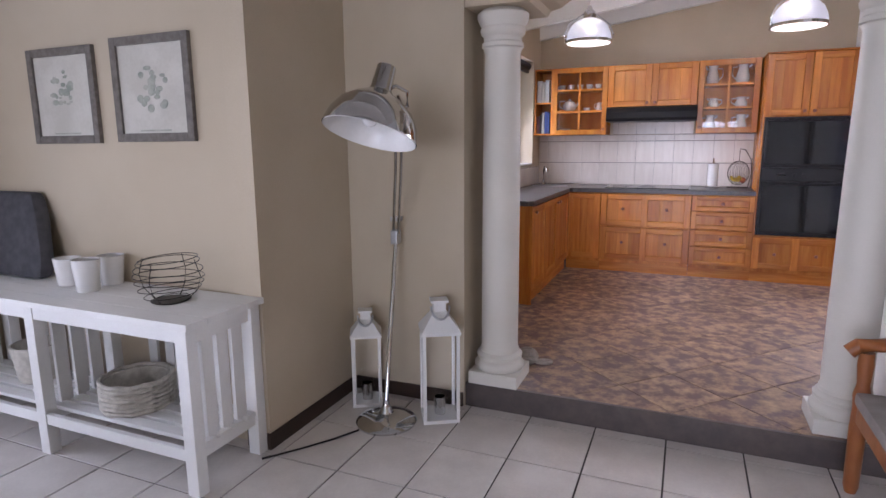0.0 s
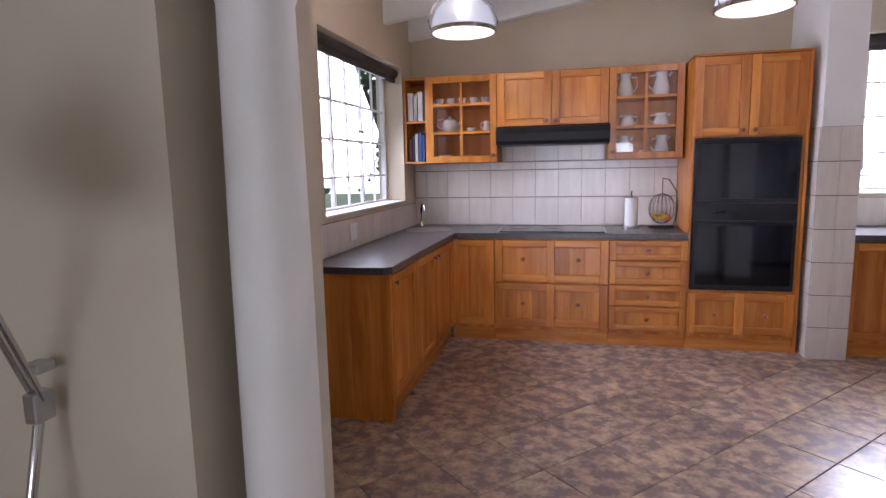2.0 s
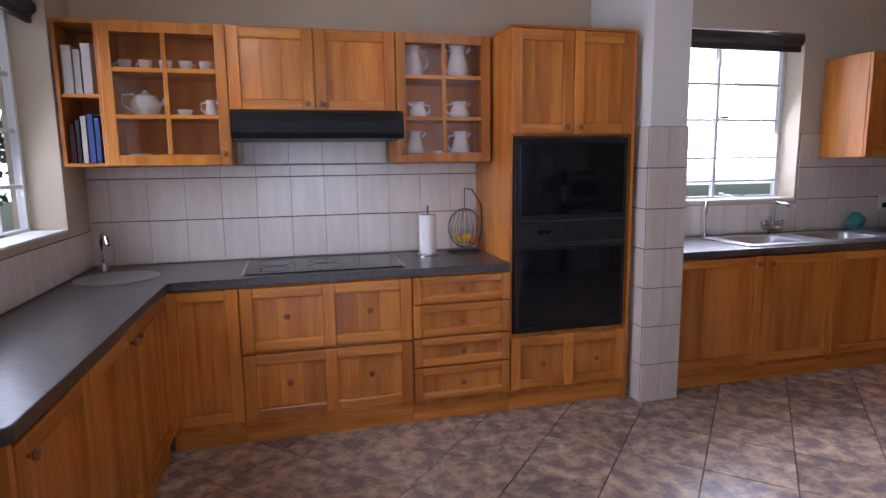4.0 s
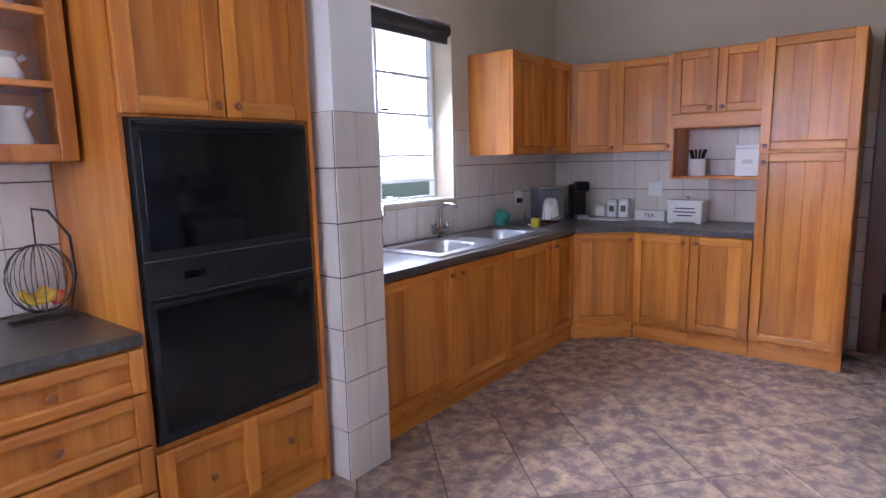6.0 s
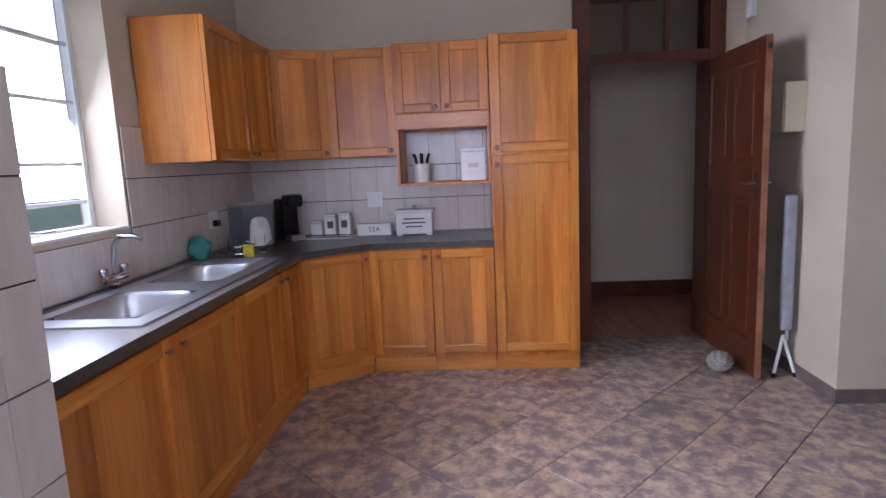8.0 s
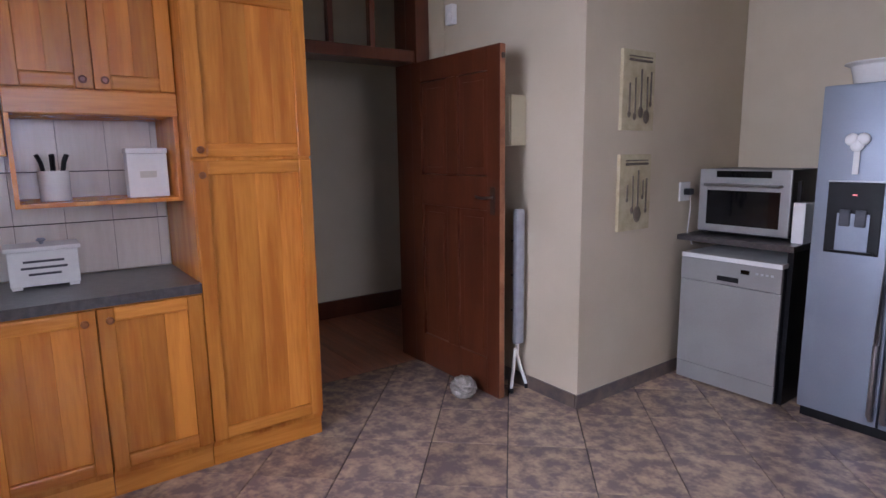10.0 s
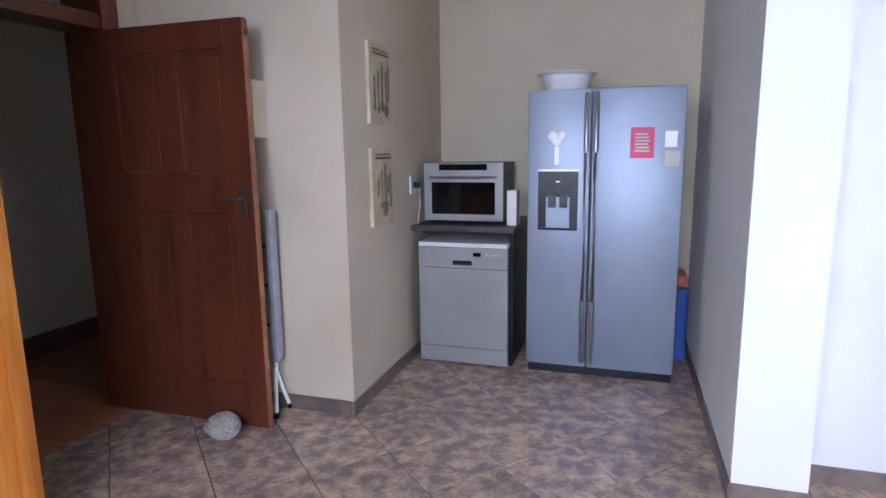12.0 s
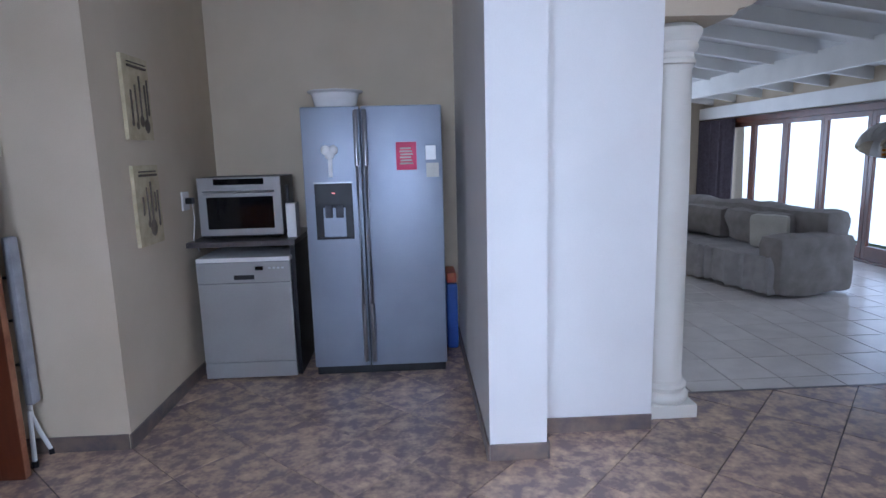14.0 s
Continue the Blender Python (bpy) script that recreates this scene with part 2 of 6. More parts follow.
def solo(name, bm, material, x, y, z, rz=0, label="", category="", group="", smooth=False):
    ob = new(name, mesh(name, bm, material, smooth))
    ob.matrix_world = pose(x, y, z, 0, 0, rz)
    return tagged(ob, label, category, group)


def structure(name, bm, material, label="", category="", smooth=False):
    return tagged(new(name, mesh(name, bm, material, smooth)), label, category, "", "structure")


def wall_x(x0, x1, y0, y1, z0, z1, hole=None):
    """A wall as boxes; hole = (a0, a1, b0, b1) along the longer side and up."""
    if not hole:
        return [(x0, y0, z0, x1, y1, z1)]
    a0, a1, b0, b1 = hole
    if abs(x1 - x0) > abs(y1 - y0):
        return [(x0, y0, z0, a0, y1, z1), (a1, y0, z0, x1, y1, z1), (a0, y0, z0, a1, y1, b0), (a0, y0, b1, a1, y1, z1)]
    return [(x0, y0, z0, x1, a0, z1), (x0, a1, z0, x1, y1, z1), (x0, a0, z0, x1, a1, b0), (x0, a0, b1, x1, a1, z1)]


# ---- structure: ground and floors ----
structure("ground", boxes((-60, -60, -0.5, 60, 60, -0.16)), LAWN, "lawn around the house under an overcast sky", "lawn")
floor_lounge = structure("floor_lounge", boxes((-4.4, -6.2, -0.15, 2.2, 2.581, -0.006)), GROUT, "cream ceramic floor tiles with dark joints", "floor")
floor_kitchen = structure("floor_kitchen", boxes((-1.5, 2.583, -0.15, 5.37, 7.0, KF - 0.006), (2.1, 1.1, -0.15, 5.37, 2.583, KF - 0.006)), GROUT, "mottled slate-look floor tiles laid diagonally", "floor")
structure("step_riser", boxes((-0.63, 2.560, 0.0, 2.0, 2.582, KF + 0.001), bev=0.002), RISER, "slate tile riser of the low kitchen step, shade put into its colour", "step")
floor_hall = structure("floor_hall", boxes((5.371, 1.0, -0.15, 7.0, 5.0, KF - 0.012)), BROWN, "reddish polished boards of the hall floor", "floor")

# ---- structure: walls ----
TOP = 4.0
structure("wall_north", boxes(*wall_x(-1.5, 5.6, BACK, 6.86, -0.15, TOP, (2.25, 3.73, 1.295, 2.54))), KITCHEN_WALL, "cream plaster kitchen wall behind the cabinets", "wall")
structure("wall_west", boxes(*wall_x(-1.43, LEFT, 2.99, BACK, -0.15, TOP, (4.62, 6.29, 1.28, 2.43))), KITCHEN_WALL, "cream plaster kitchen wall with a cottage-pane window", "wall")
structure("wall_east", boxes(*wall_x(RIGHT, 5.56, 2.95, BACK, -0.15, TOP, (3.16, 4.12, -0.15, 2.80))), KITCHEN_WALL, "cream plaster kitchen wall with the hall doorway", "wall")
structure("wall_door_return", boxes((4.116, 2.70, -0.15, 5.56, 2.945, TOP)), KITCHEN_WALL, "cream plaster wall beside the open door", "wall")
structure("wall_alcove_east", boxes((4.118, 1.06, -0.15, 4.36, 2.699, TOP)), KITCHEN_WALL, "cream plaster side wall of the fridge alcove", "wall")
structure("wall_alcove_back", boxes((2.02, 1.06, -0.15, 4.117, 1.30, TOP)), KITCHEN_WALL, "cream plaster back wall of the fridge alcove", "wall")
structure("wall_partition", boxes((2.022, 1.301, -0.15, 2.298, 3.232, TOP)), WHITEWALL, "white plaster partition beside the refrigerator", "wall")
structure("wall_beside_column", boxes((1.412, 2.63, 0.0, 2.021, 2.985, TOP)), WHITEWALL, "white plaster wall between column and partition", "wall")
structure("wall_lounge_north", boxes((-1.5, 2.545, -0.15, -0.632, 2.985, TOP), (-0.631, 2.86, 0.0, -0.455, 2.985, TOP)), LOUNGE_WALL, "beige plaster wall behind the floor lamp", "wall")
structure("wall_lounge_return", boxes((-1.5, 1.72, -0.15, -1.365, 2.544, TOP)), LOUNGE_WALL, "beige plaster return wall beside the floor lamp", "wall")
structure("wall_lounge_sideboard", boxes((-4.4, 1.75, -0.15, -1.501, 1.95, TOP)), LOUNGE_WALL, "pale plaster wall behind the white sideboard", "wall")
structure("wall_lounge_west", boxes(*wall_x(-3.65, -3.40, -6.2, 1.749, -0.15, TOP, (-5.34, 1.01, -0.15, 2.12))), LOUNGE_WALL, "plaster wall around the folding glass doors", "wall")
structure("wall_lounge_south", boxes(*wall_x(-4.4, 2.25, -6.4, -6.2, -0.15, TOP, (-1.7, 1.9, 0.4, 2.15))), LOUNGE_WALL, "beige plaster lounge wall", "wall")
structure("wall_lounge_east", boxes((2.03, -6.19, -0.15, 2.25, 1.05, TOP)), LOUNGE_WALL, "beige plaster lounge wall", "wall")
for name, b in (("wall_hall_east", (6.75, 1.0, -0.15, 6.95, 5.0, TOP)), ("wall_hall_north", (5.57, 4.8, -0.15, 6.749, 5.0, TOP)), ("wall_hall_south", (5.57, 1.0, -0.15, 6.749, 1.2, TOP))):
    structure(name, boxes(b), KITCHEN_WALL, "plain plaster wall of the dim hall", "wall")
structure("ceiling_hall", boxes((5.3, 1.0, 3.0, 7.0, 5.0, 3.1)), CEILING, "white hall ceiling", "ceiling")

# beam over the columns, with a stepped curved bracket at either end
bm = boxes((-0.631, 2.555, 2.43, 1.411, 2.98, TOP))
for side, x0 in ((1, -0.631), (-1, 1.411)):
    poly = [(0, 2.215), (0.34, 2.215), (0.36, 2.245), (0.42, 2.26), (0.48, 2.3), (0.53, 2.37), (0.55, 2.432), (0, 2.432)]
    low = [bm.verts.new((x0 + side * a, 2.555, z)) for a, z in poly]
    far = [bm.verts.new((x0 + side * a, 2.98, z)) for a, z in poly]
    bm.faces.new(low), bm.faces.new(far[::-1])
    for k in range(len(poly)):
        j = (k + 1) % len(poly)
        bm.faces.new((low[j], low[k], far[k], far[j]))
structure("beam", bm, KITCHEN_WALL, "plastered beam with curved brackets over the columns", "beam")

# kitchen ceiling rising to the east, with exposed rafters
bm, SL = bmesh.new(), 0.145


def sloped(bm, x0, x1, y0, y1, za, zb, h):
    v = [bm.verts.new(c) for c in ((x0, y0, za), (x1, y0, zb), (x1, y1, zb), (x0, y1, za), (x0, y0, za + h), (x1, y0, zb + h), (x1, y1, zb + h), (x0, y1, za + h))]
    for f in ((3, 2, 1, 0), (4, 5, 6, 7), (0, 1, 5, 4), (1, 2, 6, 5), (2, 3, 7, 6), (3, 0, 4, 7)):
        bm.faces.new([v[k] for k in f])


sloped(bm, -1.5, 5.6, 1.0, 6.9, 2.86, 2.86 + 7.1 * SL, 0.08)
structure("ceiling_kitchen", bm, CEILING, "white boarded sloping kitchen ceiling", "ceiling")
for y in (6.53, 5.84, 5.10, 4.36, 3.62, 2.99 + 0.03):
    bm = bmesh.new()
    sloped(bm, LEFT - 0.1, 5.5, y, y + 0.075, 2.69, 2.69 + 6.69 * SL, 0.19)
    structure("rafter", bm, WHITE, "white painted ceiling rafter", "rafter")

# lounge ceiling: boarded slope with rafters falling to the glass doors, and one purlin
bm = bmesh.new()
sloped(bm, -4.4, 2.2, -6.3, 2.64, 2.42, 3.45, 0.08)
structure("ceiling_lounge", bm, CEILING, "white boarded sloping lounge ceiling", "ceiling")
for k in range(11):
    bm, y = bmesh.new(), -5.9 + 0.82 * k
    sloped(bm, -4.2, 2.0, y, y + 0.07, 2.29, 2.29 + 6.2 * 0.156, 0.16)
    structure("rafter", bm, WHITE, "white painted ceiling rafter", "rafter")
structure("ceiling_purlin", boxes((-2.15, -6.2, 2.40, -2.05, 1.74, 2.66)), WHITE, "white painted purlin under the rafters", "beam")
structure("wall_plate", boxes((-3.39, -6.2, 2.14, -3.30, 1.74, 2.36)), WHITE, "white timber plate above the glass doors", "trim")

# skirtings
bm = boxes((-1.364, 1.72, 0, -1.352, 2.543, 0.085), (-1.351, 2.532, 0, -0.636, 2.544, 0.085), (-1.50, 1.708, 0, -1.352, 1.7195, 0.085), bev=0.003)
structure("baseboard_lounge", bm, BROWN, "dark brown timber skirting", "skirting")
structure("baseboard_hall", boxes((6.72, 1.2, KF, 6.748, 4.8, KF + 0.16), bev=0.005), MAHOGANY, "dark wood hall skirting", "skirting")
SK = KF + 0.082
for name, b in (("baseboard_return", (4.125, 2.946, KF, 5.335, 2.957, SK)), ("baseboard_alcove", (4.106, 1.31, KF, 4.117, 2.957, SK)),
                ("baseboard_partition", (2.299, 1.31, KF, 2.310, 3.243, SK)), ("baseboard_partition_end", (2.02, 3.233, KF, 2.298, 3.244, SK)),
                ("baseboard_column", (1.413, 2.986, KF, 2.019, 2.997, SK)), ("baseboard_partition_west", (2.009, 2.998, KF, 2.0205, 3.244, SK))):
    structure(name, boxes(b, bev=0.002), SKIRT, "slate tile skirting", "skirting")

# ---- columns ----


def column(x, y):
    c = thing("column", x, y, KF, 0, "smooth cream classical column with moulded base and capital", "column", "columns at the kitchen step")
    part("plinth", boxes((-0.145, -0.145, 0, 0.145, 0.145, 0.075), bev=0.006), COLUMN, c)
    part("base", lathe([(0.138, 0.076), (0.145, 0.09), (0.145, 0.108), (0.132, 0.125), (0.122, 0.132), (0.122, 0.142), (0.132, 0.15), (0.134, 0.162), (0.124, 0.175), (0.112, 0.18), (0.112, 0.20)], 40), COLUMN, c, smooth=True)
    part("shaft", lathe([(0.112, 0.19), (0.106, 0.215), (0.106, 0.6), (0.104, 1.2), (0.098, 1.65), (0.095, 1.85), (0.105, 1.875)], 40), COLUMN, c, smooth=True)
    part("capital", lathe([(0.1, 1.876), (0.112, 1.882), (0.112, 1.902), (0.102, 1.91), (0.102, 1.935), (0.118, 1.95), (0.122, 1.97), (0.115, 1.985), (0.128, 2.005), (0.138, 2.03), (0.138, 2.05), (0.11, 2.073)], 40), COLUMN, c, smooth=True)
    return c


column(-0.468, 2.705)
column(1.262, 2.75)

# ---- windows ----


def window(name, span, z0, z1, bars, rows, place, rz, label, thin=()):
    """Cottage-pane steel window, local x along the wall, outside towards +y."""
    w = thing(name, *place, rz, label, "window")
    w["kind"] = "structure"
    f = 0.03
    part("frame", boxes((0, 0, z0, f, 0.04, z1), (span - f, 0, z0, span, 0.04, z1), (f, 0, z0, span - f, 0.04, z0 + f), (f, 0, z1 - f, span - f, 0.04, z1), bev=0.004), WHITE, w)
    for b in bars:
        part("mullion", boxes((b - 0.014, 0.003, z0 + f, b + 0.014, 0.036, z1 - f), bev=0.003), WHITE, w)
    for r in rows:
        part("glazing_bar", boxes((f, 0.008, r - 0.009, span - f, 0.03, r + 0.009), bev=0.002), WHITE, w)
    for b in thin:
        part("glazing_bar", boxes((b - 0.008, 0.009, z0 + f, b + 0.008, 0.029, z1 - f), bev=0.002), WHITE, w)
    xs, zs = [f, *sorted((*bars, *thin)), span - f], [z0 + f, *rows, z1 - f]
    for a, b in zip(xs, xs[1:]):
        for c, d in zip(zs, zs[1:]):
            p = part("pane", boxes((a, 0.018, c, b, 0.022, d)), GLASS, w)
            p.visible_shadow = False
    part("sill", boxes((0.003, -0.163, z0 + 0.001, span - 0.003, -0.001, z0 + 0.014), bev=0.003), WHITE, w)
    stay = tube([(span * 0.62, -0.01, z0 + 0.05), (span * 0.62 + 0.12, -0.06, z0 + 0.03), (span * 0.62 + 0.2, -0.06, z0 + 0.03)], 0.006)
    part("window_stay", stay, CHROME, w)
    part("catch", boxes((span * 0.6, -0.03, (z0 + z1) / 2, span * 0.6 + 0.07, 0.0, (z0 + z1) / 2 + 0.018), bev=0.004), CHROME, w)
    return w


window("window_1", 1.48, 1.295 - 1.0, 2.54 - 1.0, (0.31, 0.88), (0.44, 0.62, 0.91, 1.18, 1.46), (2.25, 6.79, 1.0), 0, "white steel cottage-pane window above the sinks")
window("window_2", 1.67, 0.28, 1.43, (0.54, 1.11), (0.52, 0.79, 1.06), (-1.355, 4.62, 1.0), 90, "white steel cottage-pane window above the side worktop", (0.28, 0.825, 1.39))
b = thing("roller_blind", 2.99, 6.66, 2.44, 0, "dark brown rolled-up fabric blind in the window head", "blind")
part("roll", tube([(-0.735, 0.0, 0.05), (0.735, 0.0, 0.05)], 0.045, 14), BLIND, b, smooth=True)
part("bottom_bar", boxes((-0.735, -0.012, -0.035, 0.735, 0.012, 0.012), bev=0.003), BLIND, b)
b = thing("roller_blind", -1.26, 5.455, 2.34, 90, "dark brown rolled-up fabric blind in the window head", "blind")
part("roll", tube([(-0.83, 0.0, 0.045), (0.83, 0.0, 0.045)], 0.04, 14), BLIND, b, smooth=True)
part("bottom_bar", boxes((-0.83, -0.012, -0.03, 0.83, 0.012, 0.012), bev=0.003), BLIND, b)

# folding glass doors of the lounge
fd = thing("folding_doors", -3.42, 0, 0, 0, "dark red-brown timber folding glass doors", "glass doors")
fd["kind"] = "structure"
part("head", boxes((-0.16, -5.34, 2.02, 0.03, 1.01, 2.115), bev=0.005), MAHOGANY, fd)
part("threshold", boxes((-0.16, -5.34, -0.005, 0.03, 1.01, 0.03), bev=0.005), MAHOGANY, fd)
LEAVES, LW = 7, 6.35 / 7
for k in range(LEAVES):
    y0 = -5.34 + k * LW
    leaf = part("door_leaf", boxes((-0.05, y0 + 0.003, 0.032, 0.0, y0 + 0.075, 2.018), (-0.05, y0 + LW - 0.075, 0.032, 0.0, y0 + LW - 0.003, 2.018),
                                   (-0.05, y0 + 0.075, 0.032, 0.0, y0 + LW - 0.075, 0.22), (-0.05, y0 + 0.075, 1.94, 0.0, y0 + LW - 0.075, 2.018), bev=0.004), MAHOGANY, fd)
    p = part("pane", boxes((-0.028, y0 + 0.07, 0.215, -0.022, y0 + LW - 0.07, 1.945)), GLASS, leaf)
    p.visible_shadow = False

# hall doorway: frame, transom and the open door
df = thing("door_frame", RIGHT, 0, KF, 0, "dark mahogany door frame with a three-pane transom", "door frame")
df["kind"] = "structure"
part("jamb", boxes((-0.02, 4.055, 0, 0.215, 4.118, 2.655), (-0.045, 4.05, 0, -0.002, 4.17, 2.62), bev=0.004), MAHOGANY, df)
part("jamb", boxes((-0.02, 3.162, 0, 0.215, 3.215, 2.655), (-0.045, 3.11, 0, -0.002, 3.215, 2.62), bev=0.004), MAHOGANY, df)
part("transom_rail", boxes((-0.03, 3.216, 2.05, 0.20, 4.054, 2.125), bev=0.004), MAHOGANY, df)
part("head", boxes((-0.03, 3.216, 2.52, 0.20, 4.054, 2.62), bev=0.004), MAHOGANY, df)
for y in (3.48, 3.77):
    part("transom_bar", boxes((0.05, y - 0.018, 2.126, 0.10, y + 0.018, 2.519), bev=0.003), MAHOGANY, df)
for y0, y1 in ((3.217, 3.461), (3.499, 3.751), (3.789, 4.053)):
    part("pane", boxes((0.072, y0, 2.126, 0.078, y1, 2.519)), GLASS, df)

dr = thing("door_1", 5.36, 3.20, KF + 0.008, 180, "open mahogany four-panel door, swung back towards the wall", "door")
dr["kind"] = "structure"
DW, DH = 0.885, 2.04
rails = [(0, -0.02, 0, 0.11, 0.02, DH), (DW - 0.11, -0.02, 0, DW, 0.02, DH), (0.11, -0.02, 0, DW - 0.11, 0.02, 0.22), (0.11, -0.02, 1.12, DW - 0.11, 0.02, 1.32),
         (0.11, -0.02, DH - 0.13, DW - 0.11, 0.02, DH), (DW / 2 - 0.055, -0.02, 0.22, DW / 2 + 0.055, 0.02, 1.12), (DW / 2 - 0.055, -0.02, 1.32, DW / 2 + 0.055, 0.02, DH - 0.13)]
part("door_leaf", boxes(*rails, bev=0.004), MAHOGANY, dr)
for x0, x1 in ((0.112, DW / 2 - 0.057), (DW / 2 + 0.057, DW - 0.112)):
    for z0, z1 in ((0.222, 1.118), (1.322, DH - 0.132)):
        part("panel", boxes((x0, -0.004, z0, x1, 0.004, z1), (x0 + 0.045, -0.008, z0 + 0.045, x1 - 0.045, 0.008, z1 - 0.045), bev=0.003), MAHOGANY, dr)
for s in (-1, 1):
    part("lock_plate", boxes((DW - 0.075, s * 0.021, 1.10, DW - 0.035, s * 0.026, 1.26), bev=0.002), BROWN, dr)
    part("door_handle", tube([(DW - 0.055, s * 0.024, 1.2), (DW - 0.055, s * 0.06, 1.2), (DW - 0.10, s * 0.065, 1.195), (DW - 0.16, s * 0.06, 1.20)], 0.008), STEEL, dr, "worn brass-grey lever", smooth=True)
part("door_edge", boxes((DW + 0.0005, -0.0185, 0.004, DW + 0.003, 0.0185, DH - 0.004)), WORN, dr, "pale worn leading edge")
part("bolt", boxes((DW + 0.0035, -0.012, 1.96, DW + 0.012, 0.012, 1.99), bev=0.003), BROWN, dr)

# ---- cabinets ----
DT = 0.026


def knob(parent, x, z):
    prof = [(0.006, 0.0), (0.007, 0.010), (0.015, 0.016), (0.016, 0.022), (0.010, 0.028)]
    part("knob", lathe(prof, 14, (x, -DT, z), turn=Matrix.Rotation(radians(90), 3, "X")), KNOB, parent, "small turned wooden knob", smooth=True)


def shaker(parent, x0, x1, z0, z1, name="door", panels=1, boards=3, knobs=(), rail=0.062):
    """A framed front with upright boards in each panel; front face towards -y."""
    g = 0.004 if name == "drawer" else 0.0025
    x0, x1, z0, z1 = x0 + g, x1 - g, z0 + g, z1 - g
    d = part(name, boxes((x0 + 0.004, -0.0045, z0 + 0.004, x1 - 0.004, -0.001, z1 - 0.004)), WOOD, parent)
    w = (x1 - x0 - rail * (panels + 1)) / panels
    cells = []
    part("stile", boxes((x0, -DT, z0, x0 + rail, -0.001, z1), bev=0.004), WOOD, d)
    for k in range(panels):
        a = x0 + rail + k * (w + rail)
        cells.append((a, a + w))
        part("rail", boxes((a - 0.002, -DT + 0.0005, z0, a + w + 0.002, -0.001, z0 + rail), bev=0.011), WOODH, d)
        part("rail", boxes((a - 0.002, -DT + 0.0005, z1 - rail, a + w + 0.002, -0.001, z1), bev=0.011), WOODH, d)
        part("stile", boxes((a + w, -DT, z0, a + w + rail, -0.001, z1), bev=0.004), WOOD, d)
    for a, b in cells:
        n = max(1, boards)
        for k in range(n):
            u, v = a + (b - a) * k / n, a + (b - a) * (k + 1) / n
            part("board", boxes((u, -0.0085, z0 + rail - 0.003, v, -0.002, z1 - rail + 0.003), bev=0.002), WOOD, d)
    for x, z in knobs:
        knob(d, x, z)
    return d


def carcass(parent, w, d, z0, z1, material=WOOD):
    return part("body", boxes((0, 0, z0, w, d, z1)), material, parent)


def base_unit(name, x, y, rz, w, fronts, label, depth=0.58, kick=True, high=0.855):
    """fronts: list of (x0, x1, z0, z1, panels, boards, knobs, kind)."""
    c = thing(name, x, y, KF, rz, label, "cabinet", "fitted kitchen cabinets")
    part("body", boxes((0.001, 0, 0.10, w - 0.001, depth, high)), WOOD, c)
    if kick:
        part("plinth", boxes((0.001, 0.012, 0, w - 0.001, 0.03, 0.118), bev=0.002), WOODH, c)
    for x0, x1, z0, z1, panels, boards, knobs, kind in fronts:
        shaker(c, x0, x1, z0, z1, kind, panels, boards, knobs, 0.046 if z1 - z0 < 0.25 else 0.062)
    return c


Z0, Z1 = 0.128, 0.850
# hob run
base_unit("corner_cabinet", -0.71, FRONT, 0, 0.36, [(0.0, 0.36, Z0, Z1, 1, 3, (), "door")], "honey-coloured wooden corner base cabinet, closed")
base_unit("drawer_cabinet", -0.35, FRONT, 0, 0.905, [(0, 0.905, 0.128, 0.493, 2, 3, ((0.235, 0.33), (0.67, 0.33)), "drawer"), (0, 0.905, 0.497, 0.850, 2, 3, ((0.235, 0.69), (0.67, 0.69)), "drawer")],
          "honey-coloured wooden cabinet with two deep pot drawers under the hob")
zs = (0.128, 0.328, 0.50, 0.69, 0.850)
base_unit("drawer_cabinet", 0.555, FRONT, 0, 0.575, [(0, 0.575, a, b, 1, 1, ((0.2875, (a + b) / 2),), "drawer") for a, b in zip(zs, zs[1:])], "honey-coloured wooden cabinet with four drawers")
# side run, fronts facing east
for k, (y0, w) in enumerate(((4.345, 0.50), (4.845, 0.50), (5.345, 0.62))):
    base_unit("side_cabinet", -0.71, y0, 90, w, [(0, w, Z0, Z1, 1, 3, ((w - 0.05 if k % 2 else 0.05, 0.80),), "door")], "honey-coloured wooden base cabinet under the side worktop", 0.475)
e = thing("end_panel", -0.71, 4.32, KF, 0, "knotty pine end panel of the side cabinets", "panel")
for k in range(4):
    part("plank", boxes((-0.475 + 0.1245 * k, 0, 0.0, -0.475 + 0.1245 * (k + 1) - 0.001, 0.022, 0.858), bev=0.0015), WOOD, e)
# sink run
xs = (2.20, 2.88, 3.47, 4.05, 4.43)
for k, (a, b) in enumerate(zip(xs, xs[1:])):
    w = b - a
    base_unit("sink_cabinet", a, FRONT, 0, w, [(0, w, Z0, Z1, 1, 3, ((0.05 if k % 2 else w - 0.05, 0.80),), "door")], "honey-coloured wooden base cabinet under the sinks", high=0.66)
dg = math.degrees(math.atan2(5.62 - FRONT, 4.745 - 4.43))
dl = math.hypot(4.745 - 4.43, 5.62 - FRONT)
base_unit("corner_cabinet", 4.43, FRONT, dg, dl, [(0.0, dl, Z0, Z1, 1, 4, ((dl - 0.05, 0.80),), "door")], "honey-coloured wooden diagonal corner base cabinet", 0.40)
for k, (a, b) in enumerate(((5.62, 5.20), (5.20, 4.785))):
    w = a - b
    base_unit("base_cabinet", 4.745, a, -90, w, [(0, w, Z0, Z1, 1, 3, ((w - 0.045 if k == 0 else 0.045, 0.80),), "door")], "honey-coloured wooden base cabinet beside the pantry cupboard")

